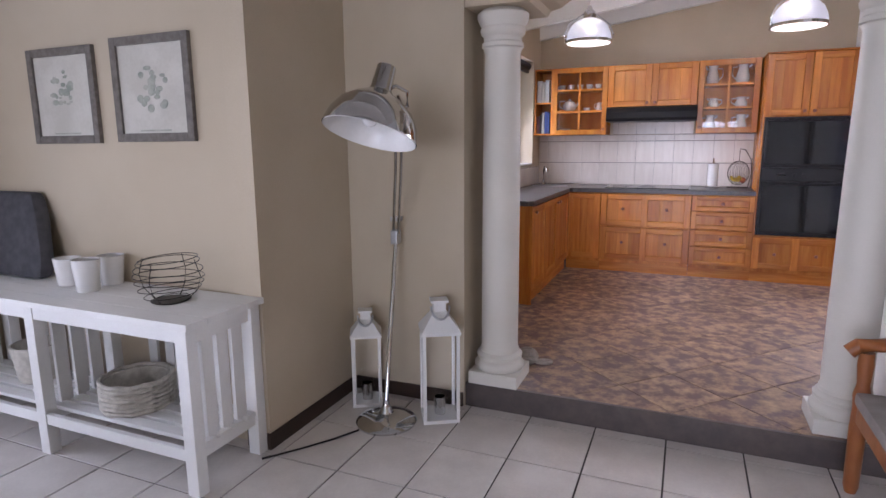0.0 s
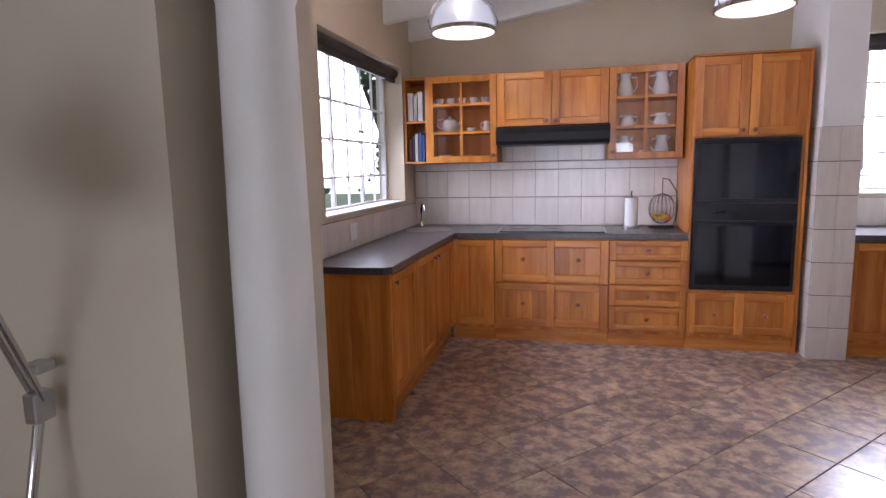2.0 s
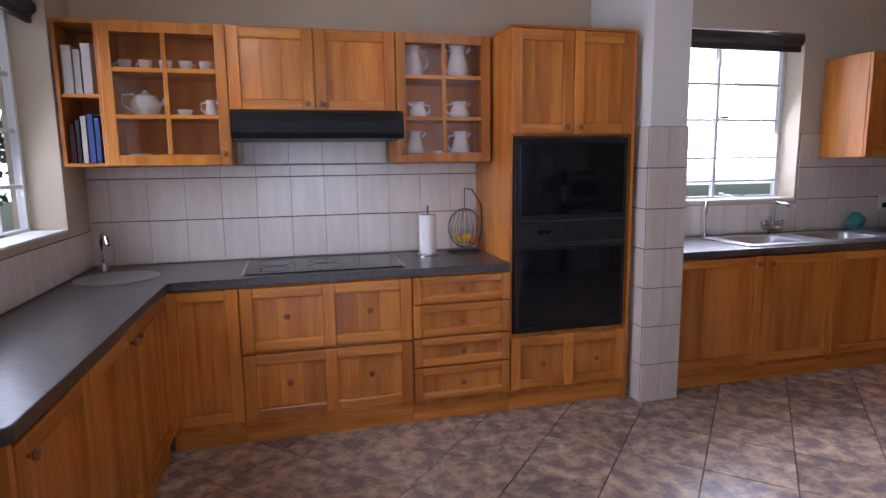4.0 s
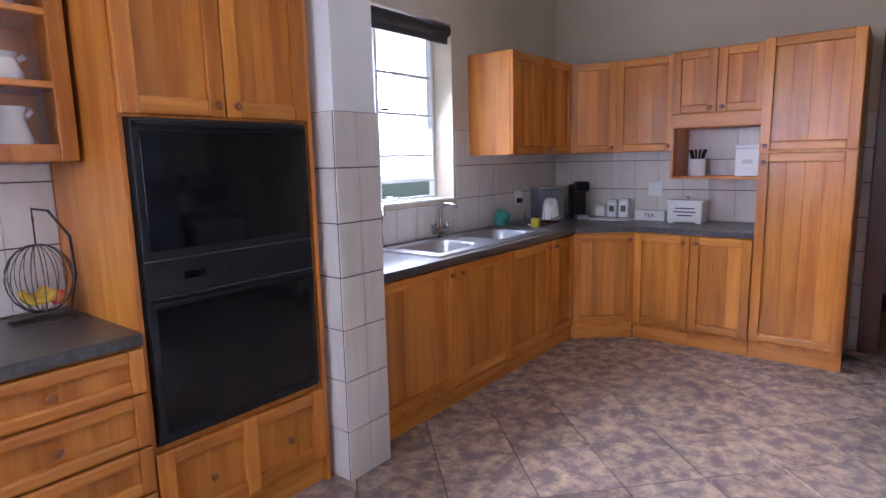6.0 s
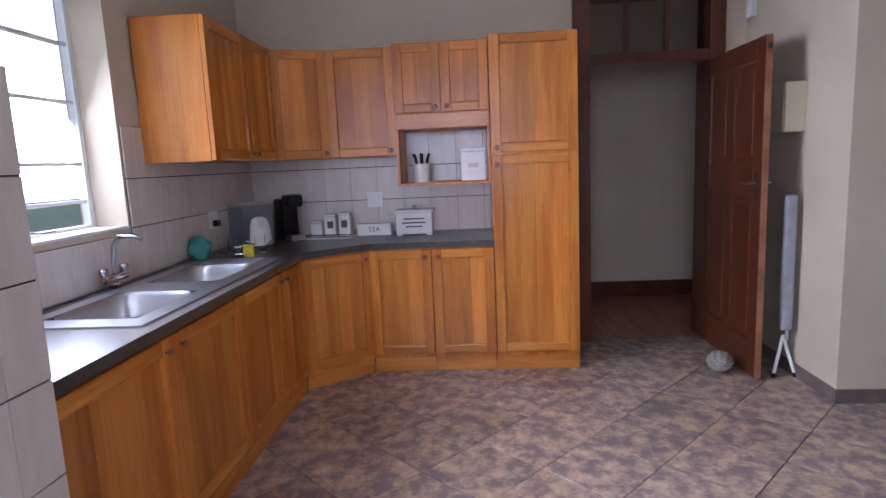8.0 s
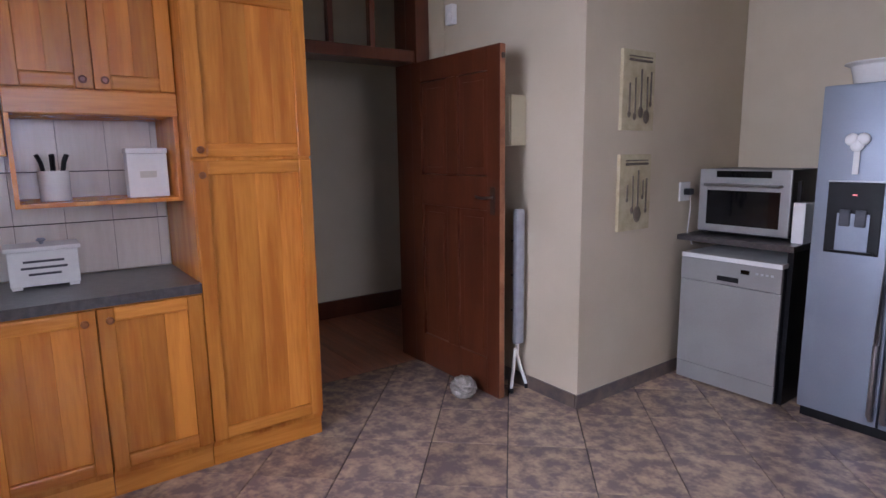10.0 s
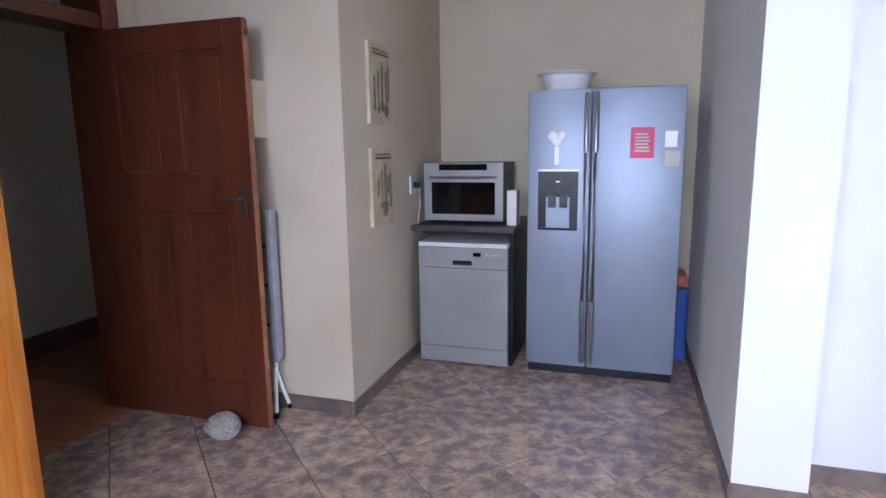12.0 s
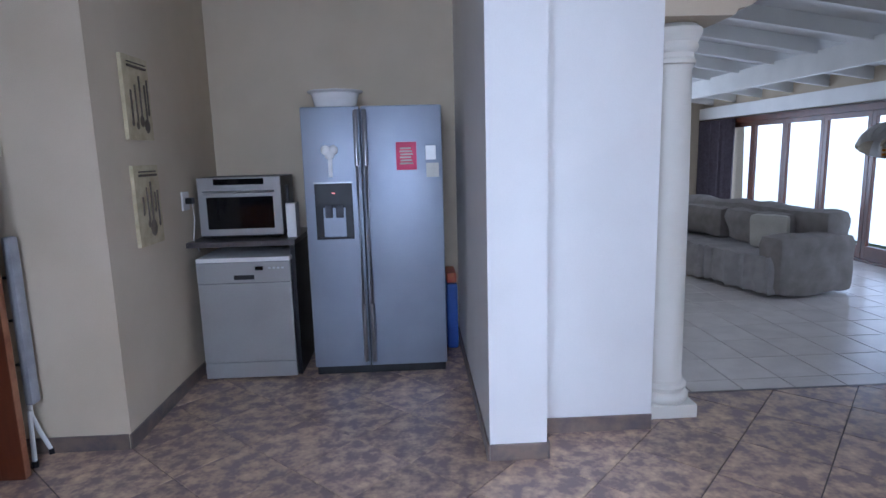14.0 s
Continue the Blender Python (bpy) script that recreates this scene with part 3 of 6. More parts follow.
# oven tower
tw = thing("oven_tower", 1.13, FRONT, KF, 0, "tall honey-coloured oven housing with doors above and a drawer below", "cabinet", "fitted kitchen cabinets")
part("body", boxes((0, 0, 0.10, 0.018, 0.62, 2.19), (0.732, 0, 0.10, 0.75, 0.62, 2.19), (0.018, 0, 0.10, 0.732, 0.6, 0.47), (0.018, 0, 1.61, 0.732, 0.6, 2.19), (0.018, 0.56, 0.47, 0.732, 0.6, 1.61)), WOOD, tw)
part("plinth", boxes((0, 0.012, 0, 0.75, 0.03, 0.118), bev=0.002), WOODH, tw)
shaker(tw, 0.0, 0.75, 0.128, 0.455, "drawer", 2, 1, ((0.2, 0.29), (0.55, 0.29)))
shaker(tw, 0.0, 0.375, 1.617, 2.19, "door", 1, 3, ((0.335, 1.66),))
shaker(tw, 0.375, 0.75, 1.617, 2.19, "door", 1, 3, ((0.415, 1.66),))
part("filler", boxes((0.751, -0.018, 0.0, 0.772, 0.10, 2.19), bev=0.002), WOOD, tw)
part("cornice", boxes((-0.006, -0.03, 2.191, 0.772, 0.62, 2.205), bev=0.004), WOODH, tw)
ov = thing("double_oven", 1.15, FRONT, KF + 0.475, 0, "built-in black glass double oven in a wooden housing", "oven")
part("body", boxes((0.002, -0.012, 0.0, 0.708, 0.5, 1.13)), BLACK, ov)
for n, z0, z1 in (("upper_door", 0.66, 1.125), ("lower_door", 0.012, 0.525)):
    d = part(n, boxes((0.004, -0.03, z0, 0.706, -0.013, z1), bev=0.004), BLACK, ov)
    part("glass", boxes((0.03, -0.033, z0 + 0.03, 0.68, -0.029, z1 - 0.035), bev=0.001), BLACKGLASS, d)
    part("handle", boxes((0.02, -0.052, z1 - 0.022, 0.69, -0.031, z1 - 0.008), bev=0.005), BLACK, d)
# grey strips draw the highlights along the oven seams
for z in (0.528, 0.6575, 1.1275):
    part("seam_trim", boxes((0.006, -0.0315, z - 0.0015, 0.704, -0.0285, z + 0.0015)), GREYFAB, ov, "thin grey strip drawing the seam's highlight")
pn = part("control_panel", boxes((0.004, -0.028, 0.53, 0.706, -0.013, 0.655), bev=0.004), BLACK, ov)
part("display", boxes((0.14, -0.030, 0.58, 0.22, -0.0275, 0.605)), BLACKGLASS, pn)
for k in range(2):
    part("dial", lathe([(0.014, 0), (0.014, 0.004), (0.012, 0.006)], 16, (0.29 + 0.075 * k, -0.028, 0.592), turn=Matrix.Rotation(radians(90), 3, "X")), BLACK, pn, smooth=True)

# upper cabinets of the hob wall
UZ0, UZ1 = 1.612, 2.345
UF = 6.30


def open_body(parent, w, d, z0, z1, shelves, material=WOOD):
    t = 0.018
    bx = [(0, 0, z0, t, d, z1), (w - t, 0, z0, w, d, z1), (t, 0, z0, w - t, d, z0 + t), (t, 0, z1 - t, w - t, d, z1), (t, d - 0.012, z0 + t, w - t, d, z1 - t)]
    part("body", boxes(*bx, bev=0.0015), material, parent)
    for z in shelves:
        part("shelf", boxes((t, 0.012, z - 0.009, w - t, d - 0.013, z + 0.009), bev=0.001), WOODH, parent)


oc = thing("open_shelf_unit", -1.18, UF, UZ0, 0, "narrow open wooden wall shelf holding cookbooks", "shelf", "fitted kitchen cabinets")
open_body(oc, 0.208, 0.31, 0, UZ1 - UZ0, (0.36,))
SHELF = (0.255, 0.49)


def glass_cabinet(x, w, label):
    c = thing("glass_cabinet", x, UF, UZ0, 0, label, "cabinet", "fitted kitchen cabinets")
    h = UZ1 - UZ0
    open_body(c, w, 0.31, 0, h, SHELF)
    r = 0.058
    d = part("door", boxes((0.002, -DT, 0.002, r, -0.001, h - 0.002), (w - r, -DT, 0.002, w - 0.002, -0.001, h - 0.002), (r, -DT, 0.002, w - r, -0.001, r), (r, -DT, h - r, w - r, -0.001, h - 0.002), bev=0.004), WOOD, c)
    part("glazing_bar", boxes((w / 2 - 0.012, -DT + 0.003, r, w / 2 + 0.012, -0.004, h - r), bev=0.003), WOOD, d)
    for z in SHELF:
        part("glazing_bar", boxes((r, -DT + 0.004, z - 0.011, w - r, -0.004, z + 0.011), bev=0.003), WOODH, d)
    p = part("glass", boxes((r - 0.004, -0.008, r - 0.004, w - r + 0.004, -0.004, h - r + 0.004)), TINTED, d)
    p.visible_shadow = False
    return d


d = glass_cabinet(-0.97, 0.61, "honey-coloured wall cabinet with glazed door and crockery inside")
knob(d, 0.575, 0.06)
d = glass_cabinet(0.545, 0.57, "honey-coloured wall cabinet with glazed door and white jugs inside")
knob(d, 0.035, 0.06)
uc = thing("wall_cabinet", -0.36, UF, 1.90, 0, "honey-coloured double-door wall cabinet above the hood", "cabinet", "fitted kitchen cabinets")
carcass(uc, 0.903, 0.31, 0, 0.445)
shaker(uc, 0, 0.4515, 0.0, 0.445, "door", 1, 3, ((0.41, 0.04),))
shaker(uc, 0.4515, 0.903, 0.0, 0.445, "door", 1, 3, ((0.49, 0.04),))

hd = thing("cooker_hood", -0.345, 6.08, 1.745, 0, "black slim cooker hood under the wall cabinet", "cooker hood")
bm = bmesh.new()
sec = [(0.0, 0.03), (0.012, 0.0), (0.5, 0.0), (0.5, 0.15), (0.05, 0.15), (0.02, 0.135), (0.005, 0.09)]
ends = [[bm.verts.new((x, y, z)) for y, z in sec] for x in (0.0, 0.895)]
bm.faces.new(ends[0]), bm.faces.new(ends[1][::-1])
for k in range(len(sec)):
    j = (k + 1) % len(sec)
    bm.faces.new((ends[0][j], ends[0][k], ends[1][k], ends[1][j]))
part("body", bm, BLACK, hd)
part("switch_strip", boxes((0.43, 0.003, 0.055, 0.47, 0.008, 0.064), bev=0.001), STEEL, hd, "small silver badge strip")

# sink wall and right wall uppers
def wall_unit(x, y, rz, w, d, z0, z1, doors, label, kn=()):
    c = thing("wall_cabinet", x, y, z0, rz, label, "cabinet", "fitted kitchen cabinets")
    carcass(c, w, d, 0, z1 - z0)
    for k, (a, b) in enumerate(doors):
        shaker(c, a, b, 0.0, z1 - z0, "door", 1, 3, (kn[k],) if kn else ())
    return c


wall_unit(3.92, 6.25, 0, 0.53, 0.36, UZ0, UZ1, ((0, 0.53),), "honey-coloured wall cabinet with a pale side by the window", ((0.49, 0.04),))
wall_unit(4.45, 6.25, 0, 0.43, 0.36, UZ0, UZ1, ((0, 0.43),), "honey-coloured wall cabinet beside the corner", ((0.04, 0.04),))
a2 = math.degrees(math.atan2(5.90 - 6.25, 5.03 - 4.88))
l2 = math.hypot(5.90 - 6.25, 5.03 - 4.88)
wall_unit(4.88, 6.25, a2, l2, 0.22, UZ0, UZ1, ((0, l2),), "honey-coloured angled corner wall cabinet", ((l2 - 0.04, 0.04),))
wall_unit(5.03, 5.90, -90, 0.475, 0.30, UZ0, UZ1, ((0, 0.475),), "honey-coloured wall cabinet beside the niche", ((0.435, 0.04),))
nc = thing("niche_cabinet", 4.915, 5.42, 1.40, -90, "honey-coloured wall cabinet with two doors over an open niche", "cabinet", "fitted kitchen cabinets")
w = 0.635
part("body", boxes((0, 0, 0, 0.018, 0.42, 0.94), (w - 0.018, 0, 0, w, 0.42, 0.94), (0.018, 0, 0, w - 0.018, 0.42, 0.018), (0.018, 0, 0.38, w - 0.018, 0.42, 0.94), bev=0.0015), WOOD, nc)
part("valance", boxes((0, -0.02, 0.382, w, -0.001, 0.478), bev=0.004), WOODH, nc)
shaker(nc, 0, w / 2, 0.482, 0.94, "door", 1, 2, ((w / 2 - 0.04, 0.52),))
shaker(nc, w / 2, w, 0.482, 0.94, "door", 1, 2, ((w / 2 + 0.04, 0.52),))
tl = thing("pantry_cupboard", 4.745, 4.783, KF, -90, "tall honey-coloured pantry cupboard with two stacked doors", "cabinet", "fitted kitchen cabinets")
w = 0.553
part("body", boxes((0, 0, 0.10, w, 0.585, 2.19)), WOOD, tl)
part("plinth", boxes((0, 0.012, 0, w, 0.03, 0.118), bev=0.002), WOODH, tl)
shaker(tl, 0, w, 0.128, 1.445, "door", 1, 4, ((0.035, 1.38),))
shaker(tl, 0, w, 1.455, 2.19, "door", 1, 4, ((0.035, 1.49),))

# worktops
CT, CB = KF + 0.90, KF + 0.857
wt = prism([(LEFT, 4.30), (-0.72, 4.30), (-0.68, 4.34), (-0.68, 5.94), (-0.65, 5.97), (1.128, 5.97), (1.128, BACK - 0.012), (LEFT, BACK - 0.012)], CB, CT, bev=0.006)
solo("worktop", wt, COUNTER, 0, 0, 0, 0, "dark grey laminate worktop under the hob and side window", "worktop")
wt = bmesh.new()
SX0, SX1, SY0, SY1 = 2.85, 4.18, 6.10, 6.48
for poly in ([(2.195, 5.97), (SX0, 5.97), (SX0, BACK - 0.012), (2.195, BACK - 0.012)], [(SX0, 5.97), (SX1, 5.97), (SX1, SY0), (SX0, SY0)], [(SX0, SY1), (SX1, SY1), (SX1, BACK - 0.012), (SX0, BACK - 0.012)],
             [(SX1, 5.97), (4.42, 5.97), (4.715, 5.61), (4.715, 4.785), (RIGHT - 0.012, 4.785), (RIGHT - 0.012, BACK - 0.012), (SX1, BACK - 0.012)]):
    prism(poly, CB, CT, wt)
bmesh.ops.remove_doubles(wt, verts=wt.verts[:], dist=0.0005)
solo("worktop", wt, COUNTER, 0, 0, 0, 0, "dark grey laminate worktop around the double sink", "worktop")

# sink with two bowls and taps
sk = thing("double_sink", -0.10, 0, CT, 0, "stainless steel inset sink with two bowls and a drainer", "sink")


def bowl(x0, x1, y0, y1, depth):
    """An open steel bowl with rounded corners, inner and outer skin."""
    bm = bmesh.new()
    rings = []
    cx, cy, n = (x0 + x1) / 2, (y0 + y1) / 2, 32
    for shrink, z in ((0.0, 0.006), (0.008, -0.01), (0.012, -depth * 0.7), (0.03, -depth * 0.93), (0.07, -depth), (0.13, -depth - 0.004)):
        ring = []
        for k in range(n):
            t = 2 * math.pi * (k + 0.5) / n
            c, s = math.cos(t), math.sin(t)
            q = (abs(c) ** 6 + abs(s) ** 6) ** (-1 / 6)
            ring.append(bm.verts.new((cx + c * q * ((x1 - x0) / 2 - shrink), cy + s * q * ((y1 - y0) / 2 - shrink), z)))
        rings.append(ring)
    for a, c in zip(rings, rings[1:]):
        for k in range(n):
            bm.faces.new((a[k], c[k], c[(k + 1) % n], a[(k + 1) % n]))
    bm.faces.new(rings[-1])
    return bm


part("rim", boxes((2.90, 6.03, 0.0005, 4.33, 6.105, 0.008), (2.90, 6.465, 0.0005, 4.33, 6.53, 0.008), (2.90, 6.105, 0.0005, 3.0, 6.465, 0.008), (3.46, 6.105, 0.0005, 3.66, 6.465, 0.008), (4.13, 6.105, 0.0005, 4.33, 6.465, 0.008)), STEEL, sk)
part("bowl", bowl(3.0, 3.46, 6.105, 6.465, 0.17), STEEL, sk, smooth=True)
part("bowl", bowl(3.66, 4.13, 6.105, 6.465, 0.17), STEEL, sk, smooth=True)
for k in range(5):
    part("drainer_rib", tube([(4.16 + 0.035 * k, 6.13, 0.010), (4.16 + 0.035 * k, 6.44, 0.010)], 0.004, 6), STEEL, sk)


def arc(c, r, a0, a1, n=10, flip=1):
    return [(c[0], c[1] - flip * (r - r * math.cos(radians(a0 + (a1 - a0) * k / n))), c[2] + r * math.sin(radians(a0 + (a1 - a0) * k / n))) for k in range(n + 1)]


tp = thing("water_filter_tap", 2.885, 6.555, CT, -40, "slim chrome gooseneck tap", "tap")
part("foot", lathe([(0.02, 0), (0.02, 0.012), (0.011, 0.03)], 16), CHROME, tp, smooth=True)
part("spout", tube([(0, 0, 0.02), (0, 0, 0.20)] + arc((0, 0, 0.20), 0.075, 10, 165), 0.008, 10), CHROME, tp, smooth=True)
tp = thing("mixer_tap", 3.475, 6.555, CT, 0, "chrome two-handle sink mixer tap", "tap")
part("body", boxes((-0.085, -0.02, 0.035, 0.085, 0.02, 0.075), (-0.02, -0.02, 0.0, 0.02, 0.02, 0.04), bev=0.012), CHROME, tp, smooth=True)
part("spout", tube([(0, 0, 0.07), (0, -0.01, 0.20), (0, -0.04, 0.24), (0, -0.11, 0.245), (0, -0.15, 0.225)], 0.012, 10), CHROME, tp, smooth=True)
for s in (-1, 1):
    h = part("handle", lathe([(0.016, 0), (0.022, 0.012), (0.022, 0.03), (0.014, 0.038)], 14, (s * 0.075, 0, 0.07)), CHROME, tp, smooth=True)
    part("lever", boxes((s * 0.075 - 0.03, -0.006, 0.09, s * 0.075 + 0.03, 0.006, 0.10), bev=0.003), CHROME, h)
tp = thing("prep_tap", -1.08, 6.42, CT, 30, "small chrome swan-neck tap beside the corner sink", "tap")
part("foot", lathe([(0.025, 0), (0.025, 0.02), (0.014, 0.05)], 16), CHROME, tp, smooth=True)
part("spout", tube([(0, 0, 0.03), (0, 0, 0.17), (0.0, -0.03, 0.21), (0, -0.10, 0.20), (0, -0.13, 0.16)], 0.011, 10), CHROME, tp, smooth=True)
ps = thing("prep_sink", -0.95, 6.18, CT, 0, "small round stainless steel corner sink", "sink")
part("rim", lathe([(0.16, 0.001), (0.20, 0.001), (0.20, 0.006), (0.165, 0.008), (0.15, 0.004), (0.16, 0.001)], 32, cap=False), STEEL, ps, smooth=True)
part("basin", lathe([(0.001, 0.0012), (0.155, 0.0012), (0.155, 0.0035), (0.001, 0.002)], 32), STEEL, ps, smooth=True)
hb = thing("ceramic_hob", 0.10, 6.27, CT, 0, "black glass ceramic hob set in the worktop", "hob")
part("glass", boxes((-0.42, -0.23, 0.0005, 0.42, 0.23, 0.007), bev=0.002), BLACKGLASS, hb)
part("trim", boxes((-0.435, -0.24, 0.0005, -0.421, 0.24, 0.010), (0.421, -0.24, 0.0005, 0.435, 0.24, 0.010), bev=0.002), STEEL, hb)
for x, y, r in ((-0.27, -0.1, 0.08), (-0.27, 0.11, 0.10), (0.0, 0.1, 0.08), (0.0, -0.1, 0.10)):
    part("cooking_zone", tube([(x + r * math.cos(a), y + r * math.sin(a), 0.0072) for a in [k * math.pi / 12 for k in range(24)]], 0.0012, 4, closed=True), GREYFAB, hb)

# ---- fridge alcove ----
fr = thing("refrigerator", 3.325, 2.05, KF, 180, "silver side-by-side refrigerator with ice dispenser and magnets", "refrigerator")
part("body", boxes((0.004, 0.062, 0.04, 0.886, 0.70, 1.755), bev=0.006), BLACK, fr, "dark grey cabinet sides")
part("base_grille", boxes((0.01, 0.03, 0.0, 0.88, 0.10, 0.055), bev=0.004), BLACK, fr)
d1 = part("freezer_door", boxes((0.0, 0.0, 0.06, 0.372, 0.06, 1.77), bev=0.012), SILVER, fr, smooth=True)
d2 = part("fridge_door", boxes((0.378, 0.0, 0.06, 0.89, 0.06, 1.77), bev=0.012), SILVER, fr, smooth=True)
for d, x in ((d1, 0.347), (d2, 0.403)):
    part("handle", tube([(x, -0.004, 0.10), (x, -0.032, 0.13), (x, -0.036, 0.5), (x, -0.036, 1.4), (x, -0.032, 1.71), (x, -0.004, 1.74)], 0.014, 10), STEEL, d, smooth=True)
dp = part("dispenser", boxes((0.065, -0.008, 0.93, 0.305, 0.0, 1.29), bev=0.003), BLACK, d1, "black ice and water dispenser")
part("dispenser_tray", boxes((0.115, -0.0125, 0.945, 0.258, -0.0085, 1.135), bev=0.002), SILVER, d1, "silver splash plate")
part("dispenser_shelf", boxes((0.085, -0.022, 0.935, 0.288, -0.0085, 0.946), bev=0.002), BLACK, d1)
for x0 in (0.128, 0.197):
    part("paddle", boxes((x0, -0.022, 1.07, x0 + 0.048, -0.0128, 1.155), bev=0.006), GREYFAB, d1, "dark grey dispenser paddle")
part("dispenser_trim", boxes((0.063, -0.011, 1.291, 0.307, -0.001, 1.299), bev=0.001), STEEL, d1)
part("indicator", boxes((0.175, -0.0105, 1.225, 0.195, -0.0085, 1.231)), glow("red_indicator", (1, 0.05, 0.03), 2.0), d1)
m = thing("fridge_note", 2.665, 2.0515, 1.505, 180, "pink printed card stuck on the refrigerator", "note")
part("card", boxes((-0.065, -0.004, 0, 0.065, -0.0005, 0.175)), PINK, m)
for k in range(6):
    part("text_line", boxes((-0.042 + 0.004 * (k % 2), -0.0052, 0.035 + 0.019 * k, 0.042 - 0.006 * (k % 3), -0.0041, 0.046 + 0.019 * k)), PAPER, m)
solo("fridge_note", boxes((-0.033, -0.012, 0, 0.033, -0.0005, 0.09), bev=0.003), CERAMIC, 2.51, 2.0515, 1.565, 180, "small white magnet notepad on the refrigerator", "note")
solo("fridge_note", boxes((-0.04, -0.003, 0, 0.04, -0.0005, 0.09)), PAPER, 2.50, 2.0515, 1.455, 180, "pale paper slip stuck on the refrigerator", "note")
m = thing("heart_ornament", 3.15, 2.055, 1.47, 180, "small cream heart ornament hanging on the refrigerator", "ornament")
bm = ball(0.032, (-0.024, -0.012, 0.17), (1, 0.35, 1))
ball(0.032, (0.024, -0.012, 0.17), (1, 0.35, 1), bm), ball(0.03, (0, -0.012, 0.145), (1.1, 0.35, 1.2), bm)
part("heart", bm, CERAMIC, m, smooth=True)
part("ribbon", boxes((-0.013, -0.006, 0.0, 0.013, -0.002, 0.125)), CERAMIC, m)
b = thing("serving_bowl", 3.12, 1.86, KF + 1.757, 0, "white ribbed ceramic bowl on top of the refrigerator", "bowl")
part("bowl", lathe([(0.11, 0), (0.135, 0.02), (0.148, 0.08), (0.155, 0.105), (0.182, 0.118), (0.178, 0.124), (0.146, 0.108), (0.125, 0.03), (0.0005, 0.02)], 32), CERAMIC, b, smooth=True)
solo("tray", boxes((-0.2, -0.15, 0, 0.2, 0.15, 0.018), bev=0.006), CERAMIC, 2.74, 1.86, KF + 1.756, 0, "pale pink oval tray on top of the refrigerator", "tray")

dw = thing("dishwasher", 4.045, 2.065, KF, 180, "warm grey freestanding dishwasher with white top", "dishwasher")
part("body", boxes((0.004, 0.03, 0.02, 0.596, 0.60, 0.80)), BLACK, dw)
part("top", boxes((0.0, 0.0, 0.802, 0.60, 0.60, 0.83), bev=0.004), CERAMIC, dw)
part("control_panel", boxes((0.0, 0.0, 0.665, 0.60, 0.029, 0.80), bev=0.004), GREYENAMEL, dw)
part("door", boxes((0.0, 0.004, 0.125, 0.60, 0.029, 0.661), bev=0.004), GREYENAMEL, dw)
part("kickplate", boxes((0.0, 0.008, 0.015, 0.60, 0.029, 0.121), bev=0.003), GREYENAMEL, dw)
part("grip", boxes((0.235, -0.002, 0.685, 0.365, 0.002, 0.715), bev=0.002), BLACK, dw)
part("display", boxes((0.375, -0.002, 0.745, 0.425, 0.002, 0.77), bev=0.001), BLACKGLASS, dw)
for k in range(4):
    part("button", boxes((0.46 + 0.028 * k, -0.003, 0.752, 0.475 + 0.028 * k, 0.002, 0.764), bev=0.001), STEEL, dw)
wk = thing("alcove_shelf", 4.114, 2.02, 1.035, 180, "dark laminate shelf on brackets above the dishwasher", "shelf")
part("board", boxes((0, 0.0, 0.0, 0.70, 0.705, 0.035), bev=0.005), COUNTER, wk)
part("bracket", boxes((0.66, 0.03, -0.9, 0.69, 0.70, -0.002)), BLACK, wk)
mw = thing("microwave_oven", 4.065, 1.87, 1.071, 180, "silver compact microwave oven with dark glass door", "microwave")
part("body", boxes((0.004, 0.012, 0.012, 0.546, 0.42, 0.41), bev=0.004), BLACK, mw)
part("front_frame", boxes((0, 0, 0.02, 0.55, 0.02, 0.41), bev=0.006), GREYENAMEL, mw)
part("window", boxes((0.055, -0.003, 0.065, 0.495, 0.002, 0.28), bev=0.002), BLACKGLASS, mw)
part("display", boxes((0.11, -0.003, 0.36, 0.44, 0.002, 0.40), bev=0.001), BLACKGLASS, mw)
part("handle", tube([(0.05, -0.002, 0.315), (0.05, -0.035, 0.315), (0.50, -0.035, 0.315), (0.50, -0.002, 0.315)], 0.008), STEEL, mw, smooth=True)
for x in (0.05, 0.5):
    part("foot", lathe([(0.015, 0.0), (0.015, 0.013)], 12, (x, 0.08, 0)), BLACK, mw)
    part("foot", lathe([(0.015, 0.0), (0.015, 0.013)], 12, (x, 0.36, 0)), BLACK, mw)
k_ = thing("knife_block", 3.455, 1.90, 1.071, 180, "white knife block with one black-handled knife", "knife block")
part("block", boxes((-0.03, 0, 0, 0.035, 0.12, 0.23), bev=0.004), CERAMIC, k_)
part("knife_handle", boxes((-0.028, 0.03, 0.231, -0.008, 0.06, 0.35), bev=0.004), BLACK, k_)
s = thing("wall_socket", 4.116, 1.95, 1.30, -90, "white wall socket with a black plug", "socket")
part("plate", boxes((-0.075, -0.012, -0.02, 0.04, -0.001, 0.10), bev=0.004), CERAMIC, s)
part("plug", boxes((-0.04, -0.06, 0.02, 0.005, -0.013, 0.06), bev=0.006), BLACK, s)
part("cord", tube([(-0.02, -0.05, 0.03), (-0.03, -0.06, -0.08), (0.0, -0.03, -0.22), (0.03, -0.05, -0.30)], 0.004, 6), CERAMIC, s)
b = thing("storage_bag", 2.365, 1.50, KF, 0, "blue folded bag beside the refrigerator", "bag")
part("bag", boxes((-0.04, -0.3, 0, 0.045, 0.1, 0.50), bev=0.02), BLUE, b)
part("flap", boxes((-0.035, -0.2, 0.501, 0.04, 0.08, 0.58), bev=0.015), RED, b)


